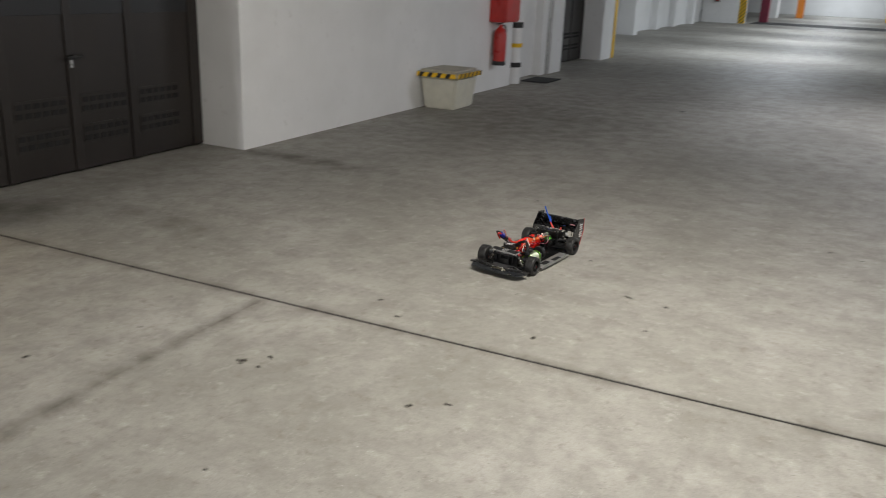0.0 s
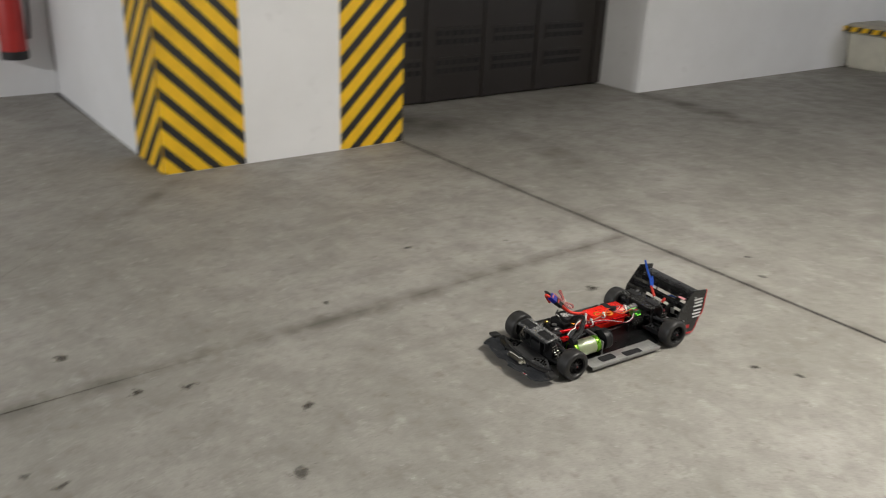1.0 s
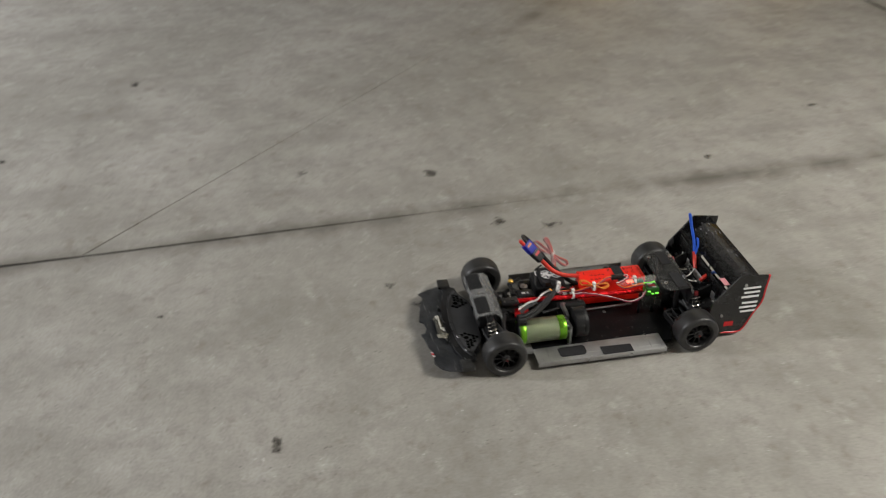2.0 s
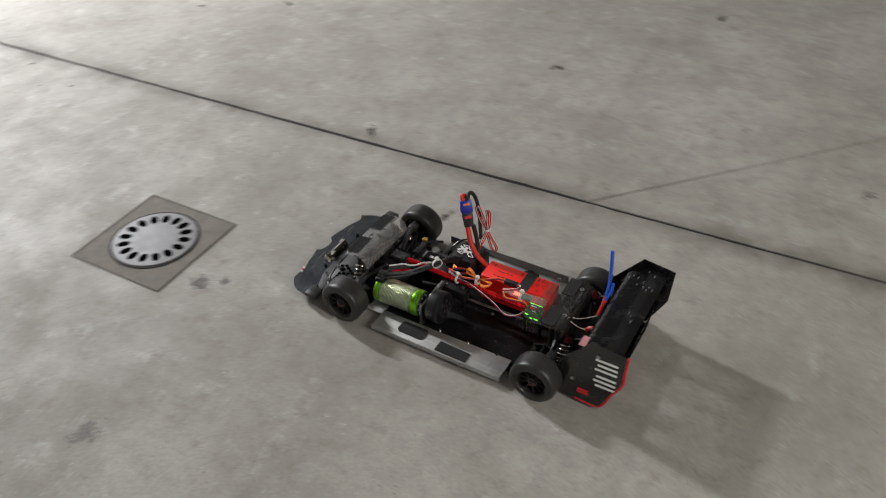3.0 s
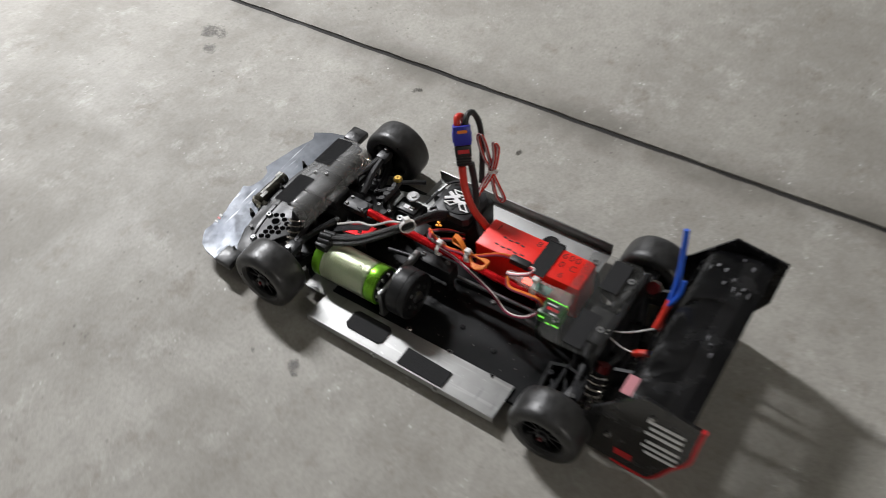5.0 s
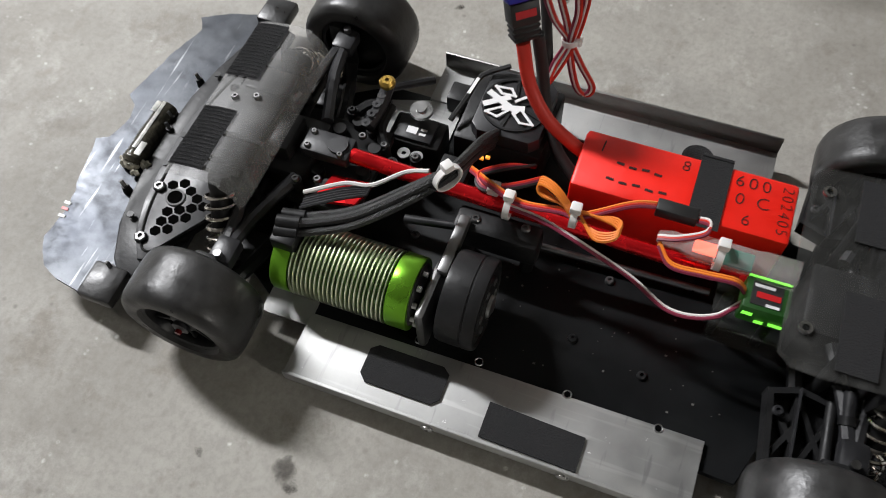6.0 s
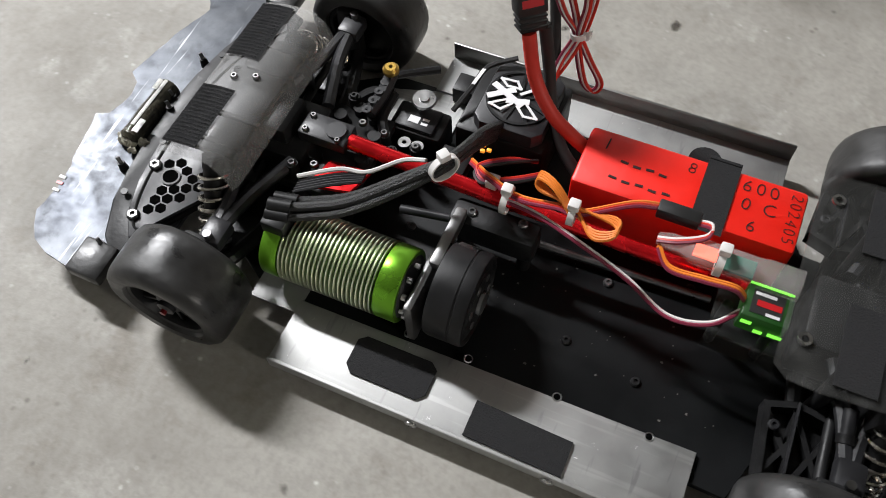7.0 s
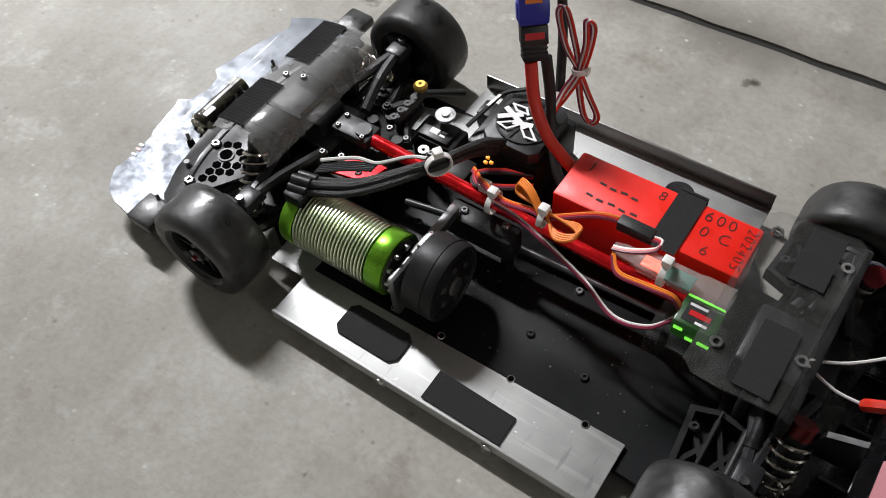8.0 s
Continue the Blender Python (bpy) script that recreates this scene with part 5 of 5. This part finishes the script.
def receiver():
    r = cpart("receiver", box(B(), -156, -129, 16, 38, 68, 86, 1.5), M_RX, car, "green-lit radio receiver")
    cpart("receiver_label", box(B(), -151, -133, 19, 35, 86.1, 86.5), surface("receiver_label", (0.03, 0.03, 0.03), 0.4), r)
    bars = B()
    for y, x0, x1 in ((21, -146, -134), (33, -150, -142)):
        box(bars, x0, x1, y, y + 2, 86.6, 86.8)
    cpart("label_bars", bars, M_LOGO, r)
    cpart("label_bars", box(B(), -150, -136, 26, 30, 86.6, 86.8), M_REDTRIM, r)
    g = box(B(), -155, -130, 15.0, 16.2, 76, 86)
    for x0, x1, z in ((-156, -148, 72), (-145, -140, 71), (-137, -131, 78)):
        cpart("receiver_glow", box(B(), x0, x1, 38.0, 38.8, z, z + 2.4), M_LEDG, r)
    cpart("receiver_glow", g, M_LEDG, r, "glowing green edge")
    cpart("receiver_tray", box(B(), -160, -116, 14, 46, 63, 65, 0.5), M_CLEAR, car, "clear plastic receiver bracket")
    cpart("tray_wall", box(B(), -160, -116, 45, 46.4, 46, 65, 0.4), M_CLEAR, car)
    for x in (-154, -124):
        cpart("tray_post", rod(B(), (x, 22, 14), (x, 22, 63), 3.5), M_PLASTIC, car)
    t = empty("telemetry_module")
    t.parent = car
    t.matrix_basis = look((-0.072, 0.008, 0.086), (-0.156, 0.012, 0.092))
    cpart("sleeve", lathe(B(), [(0, 0), (4, 0), (6, -8), (6, -14), (9, -22), (9, -60), (10, -64), (10, -84), (0, -84)], Matrix.Diagonal((1, 0.75, 1, 1)), 22), M_TUBE, t, "clear heat-shrink sleeve")
    cpart("board", box(B(), -6, 6, -1.5, 0.5, -58, -36, 0.3), M_BOARD, t, "green circuit board")
    cpart("red_light", box(B(), -4.5, 4.5, 0.6, 2.2, -36, -22, 0.6), M_LEDR, t, "glowing red light")
    tie(-110, 10, 88, 0, car, 9.0)
    # servo leads from the controller, bundled in the middle
    for k, mt in enumerate((M_ORANGEW, M_REDW, M_MAROON)):
        d = 1.7 * k
        w = tube(B(), [(60, -20 + d, 60), (40, -2 + d, 76), (16, 8 + d, 80), (-10, 10 + d, 88), (-24, 12 + d, 92), (-52, -4 + d, 96), (-70, -12 + d, 92)], 1.2, 6)
        cpart("servo_lead", w, mt, car)
    for k in range(4):
        d = 1.7 * k
        w = tube(B(), [(-20, 12 + d, 90), (-6, 4 + d, 100), (6, -2 + d, 98), (4, 2 + d, 92), (-20, 12, 88 + d), (-36, 22 + d, 92), (-48, 20 + d, 96), (-46, 10 + d, 94), (-22, 12, 90 + d)], 1.15, 6)
        cpart("folded_lead", w, M_ORANGEW, car, "folded orange servo lead")
    cpart("lead_plug", box(B(), -92, -66, -14, -5, 86, 95, 1.0, None), M_BLACKW, car, "black lead plug")
    for k, mt in enumerate((M_WHITEW, M_REDW, M_MAROON)):
        d = 1.5 * k
        cpart("telemetry_lead", tube(B(), [(-92, -9 + d, 92), (-99, -6 + d, 96), (-98, 2 + d, 96), (-84, 8 + d, 92), (-72, 9 + d, 88)], 1.1, 6), mt, car)
    for k, mt in enumerate((M_ORANGEW, M_ORANGEW, M_MAROON)):
        d = 1.6 * k
        cpart("receiver_lead", tube(B(), [(-74, 12 + d, 86), (-84, 24 + d, 86), (-104, 26 + d, 90), (-122, 26 + d, 92), (-130, 26 + d, 84)], 1.2, 6), mt, car)
    for k, mt in enumerate((M_WHITEW, M_MAROON)):
        d = 1.8 * k
        cpart("receiver_lead", tube(B(), [(24, 10 + d, 74), (0, 14 + d, 76), (-30, 22 + d, 74), (-64, 30 + d, 66), (-92, 42 + d, 62), (-116, 42 + d, 70), (-130, 32 + d, 80)], 1.2, 6), mt, car)
    tie(61, 22, 104, -35, car, 9.0)
    tie(24, 9, 72, 0, car, 8.5)
    tie(-20, 13, 88, 0, car, 6.5)
    cpart("gps_block", box(B(), 62, 84, -28, -8, 44, 56, 1.5), M_PLASTIC, car)
    for k, mt in enumerate((M_REDW, M_MAROON, M_BLACKW)):
        cpart("signal_lead", tube(B(), [(20, -40, 52 + k), (36, -26 + 2 * k, 66), (52, -12 + 2 * k, 68), (44, -2 + 2 * k, 70), (26, -10 + 2 * k, 70), (10, -24 + 2 * k, 66)], 1.3, 6), mt, car)
    cpart("lead_socket", box(B(), 34, 42, -6, 3, 66, 74, 1.0), M_ZIP, car, "small white lead socket")


def rear_cover():
    out = [(-150, -52), (-156, -58), (-206, -62), (-213, -57), (-207, 78), (-172, 80), (-156, 79), (-148, 72)]
    c = cpart("rear_cover", prism(B(), out, 108, 109.6), M_CLEAR, car, "smoky scuffed clear rear cover")
    cpart("cover_lip", curved_sheet([(-207, 109), (-213, 106), (-217, 98), (-218, 88)], -58, 78, 1.4), M_CLEAR, c)
    for y0, y1 in ((-55, -10), (24, 74)):
        cpart("velcro_pad", prism(B(), [(-178, y0), (-178, y1), (-200, y1), (-200, y0)], 109.8, 111.2), M_VELCRO, c, "black velcro pad")
    for x, y in ((-160, 54), (-160, -40), (-206, 40), (-206, 44 - 80)):
        cpart("grommet", lathe(B(), [(2, 0), (4, 0), (4, 1.4), (2, 1.4)], pose(x, y, 109.8), 14), M_STEEL, c)
    for y in (-44, 52):
        cpart("cover_post", rod(B(), (-190, y, 14), (-190, y, 108), 5), M_PLASTIC, car)


def rear_wing():
    plate = [(-226, 40), (-240, 16), (-310, 14), (-343, 82), (-347, 150), (-288, 158), (-238, 96)]
    for s, y in ((1, 118), (-1, -112)):
        m = Matrix(((1, 0, 0, 0), (0, 0, -1, y), (0, 1, 0, 0), (0, 0, 0, 1)))
        e = cpart("end_plate", prism(B(), plate, -1.6, 1.6, m), M_WING, car, "gloss black wing end plate")
        trim = B()
        tube(trim, [(-268, y, 13), (-310, y, 13), (-330, y, 55), (-344, y, 84), (-346, y, 118), (-348, y, 150)], 2.8, 8, 4)
        if s > 0:
            cpart("edge_trim", trim, M_REDTRIM, e, "red edge trim")
            bars = B()
            for k in range(6):
                z = 62 + 11 * k + (4 if k > 2 else 0)
                box(bars, -334 - 0.04 * k, -300 + (k % 2) * 4, y + 1.7, y + 2.1, z, z + 5)
            cpart("sticker_bars", bars, M_LOGO, e, "pale sticker lettering bars", False)
            cpart("sticker", box(B(), -290, -270, y + 1.7, y + 2.1, 30, 42), M_REDTRIM, e, "", False)
        else:
            trim.free()
        for x, z in ((-300, 132), (-260, 60)):
            b = rod(B(), (x, y - 4, z), (x, y + 4, z), 3.2)
            cpart("screw", b, M_STEEL, e)
    prof = [(-266, 124), (-276, 133), (-290, 140), (-306, 144), (-322, 144), (-336, 140)]
    w = cpart("wing_blade", curved_sheet(prof, -110, 116, 3.0), M_WING, car, "scuffed gloss black wing blade")
    rng = random.Random(8)
    for k in range(15):
        x, y = rng.uniform(-328, -272), rng.choice((rng.uniform(-104, -50), rng.uniform(-50, 110)))
        z = 144.6 - 0.0052 * (x + 314) ** 2 + (0.6 if x < -314 else 0.0)
        chip = prism(B(), [(-rng.uniform(0.5, 2), -rng.uniform(0.5, 5)), (rng.uniform(0, 1.5), -rng.uniform(1, 4)), (rng.uniform(0.5, 2), rng.uniform(0, 2)), (-rng.uniform(0, 1), rng.uniform(1, 6))], 0, 0.8, pose(x, y, z, 0, 0.6 * (x + 314), 0))
        cpart("paint_chip", chip, M_CHIP, w, "", False)
    pr2 = [(-262, 116), (-258, 108), (-256, 96)]
    cpart("wing_lip", curved_sheet(pr2, -110, 116, 2.5), M_WING, w)
    for y0, y1 in ((-84, -48), (-22, 14), (44, 78)):
        q = B()
        box(q, -262, -260, y0, y1, 66, 84, 0.5)
        cpart("sticker", q, M_LOGO if y0 != -84 else M_ZIP, w, "pale sticker")
    for y in (-60, 62):
        b = prism(B(), [(-226, 60), (-236, 88), (-320, 130), (-330, 120), (-250, 62)], -2, 2, Matrix(((1, 0, 0, 0), (0, 0, -1, y), (0, 1, 0, 0), (0, 0, 0, 1))))
        cpart("wing_mount", b, M_PLASTIC, w)
    df = cpart("diffuser", prism(B(), [(-230, -100), (-230, 104), (-318, 112), (-318, -106)], 14, 17), M_WING, car, "black rear diffuser")
    cpart("rear_panel", curved_sheet([(-312, 17), (-318, 32), (-322, 46)], -108, 114, 2.0), M_WING, df, "black rear panel")
    cpart("rear_crossbar", curved_sheet([(-330, 92), (-333, 106)], -108, 114, 2.0), M_WING, df, "black crossbar")
    for y in (-64, 0, 66):
        cpart("panel_rib", prism(B(), [(-321, 44), (-324, 44), (-332, 94), (-329, 94)], -1.5, 1.5, Matrix(((1, 0, 0, 0), (0, 0, -1, y), (0, 1, 0, 0), (0, 0, 0, 1)))), M_WING, df)
    for y in (-60, -20, 22, 64):
        cpart("strake", box(B(), -316, -246, y - 1.2, y + 1.2, 17, 40, 0.5), M_WING, df)
    for x, y0, y1 in ((-262, -88, -30), (-272, -70, -20), (-270, 30, 84)):
        cpart("bright_edge", box(B(), x - 1.5, x + 1.5, y0, y1, 60, 63, 0.5), M_ALU, df)
    cpart("pink_sticker", box(B(), -272, -260, 84, 108, 128, 129, 0.0, None), surface("pink_sticker", (0.6, 0.25, 0.28), 0.5), w, "faded pink sticker")
    # loose lamp wires
    for pts, k in (([(-252, -2, 96), (-254, -14, 108), (-255, -24, 124)], 0), ([(-247, 36, 92), (-252, 38, 100), (-262, 36, 104)], 1)):
        cpart("wire_joint", tube(B(), pts, 4.0, 8, 4), M_REDW, car, "red heat-shrink joint")
    cpart("lamp_wire", tube(B(), [(-255, -24, 124), (-255, -34, 146), (-251, -46, 172), (-246, -56, 202)], 3.2, 8), M_BLUEW, car, "blue lamp wire")
    cpart("lamp_wire", tube(B(), [(-255, -20, 120), (-262, -26, 136), (-262, -34, 152)], 2.6, 8), M_BLUEW, car, "blue lamp wire")
    cpart("lamp_wire", tube(B(), [(-262, 36, 104), (-276, 38, 110), (-290, 44, 106), (-300, 50, 98)], 3.2, 8), M_BLUEW, car, "blue lamp wire")
    cpart("thin_lead", tube(B(), [(-210, 30, 100), (-230, 16, 94), (-252, -2, 96)], 1.0, 6), M_WHITEW, car)
    cpart("thin_lead", tube(B(), [(-210, 34, 100), (-230, 36, 92), (-247, 36, 92)], 1.0, 6), M_WHITEW, car)
    # white cover strip along the far battery side
    cpart("side_strip", box(B(), -110, -20, -100, -92, 16, 30, 1), M_ALU, car)


chassis()
nose()
front_cover()
suspension()
DRUM = motor()
driveline()
speed_controller()
status_lights()
PLUG, PLUG_POSE = battery()
receiver()
rear_cover()
rear_wing()

# ---------------- what moves ----------------
CAR_ROWS = [
    # seconds, x, y, heading
    (0.0, 2.401, 1.121, -98.45), (0.5, 2.291, 0.069, -94.07), (1.0, 2.241, -0.76, -93.6), (1.5, 2.219, -1.429, -92.5),
    (2.0, 2.213, -1.946, -91.4), (2.2, 2.203, -2.157, -91.55), (3.3, 2.151, -3.45, -91.7), (3.5, 2.148, -3.64, -91.6),
    (4.0, 2.134, -3.997, -92.1), (4.2, 2.131, -4.10, -91.6), (4.8, 2.134, -4.45, -90.5), (5.3, 2.136, -4.47, -89.90), (5.5, 2.136, -4.47, -89.65), (6.0, 2.137, -4.47, -89.40),
    (6.5, 2.138, -4.47, -89.00), (6.7, 2.137, -4.49, -88.88), (7.0, 2.134, -4.552, -88.70), (7.5, 2.126, -4.692, -88.45), (8.0, 2.119, -4.806, -88.60),
]


def travelled(t):
    """Metres rolled since the start."""
    d = 0.0
    for (t0, x0, y0, _), (t1, x1, y1, _) in zip(CAR_ROWS, CAR_ROWS[1:]):
        if t >= t1:
            d += math.hypot(x1 - x0, y1 - y0)
        elif t > t0:
            d += math.hypot(x1 - x0, y1 - y0) * (t - t0) / (t1 - t0)
    return d


def motions():
    walk(car, [(t, pose(x, y, 0, 0, 0, a)) for t, x, y, a in CAR_ROWS])
    steps = [k / FPS for k in range(0, 241)]
    for ob, x, y in WHEELS:
        ang, last, rows = 0.0, 0.0, []
        for t in steps:
            d = travelled(t)
            ang += min(math.degrees((d - last) / (WHEEL_R / 1000)), 80)
            last = d
            rows.append((t, pose(x / 1000, y / 1000, WHEEL_R / 1000, 0, ang, 0)))
        walk(ob, rows)
    ang, last, rows = 0.0, 0.0, []
    for t in steps:
        d = travelled(t)
        ang += min(math.degrees((d - last) / 0.02), 75)
        last = d
        rows.append((t, pose(0.029, 0.073, 0.051, ang, 0, 0)))
    walk(DRUM, rows)
    # the power plug nods on its leads
    rows = []
    for t, lean in ((0.0, 33), (0.5, 32), (1.0, 30), (1.5, 29), (2.0, 27), (2.2, 25), (2.8, 11), (3.3, 0), (4.0, 0), (8.0, 0)):
        hinge = pose(0.006, -0.060, 0.070)
        rows.append((t, hinge @ pose(0, 0, 0, 0, lean, 0) @ hinge.inverted() @ PLUG_POSE))
    walk(PLUG, rows)


motions()
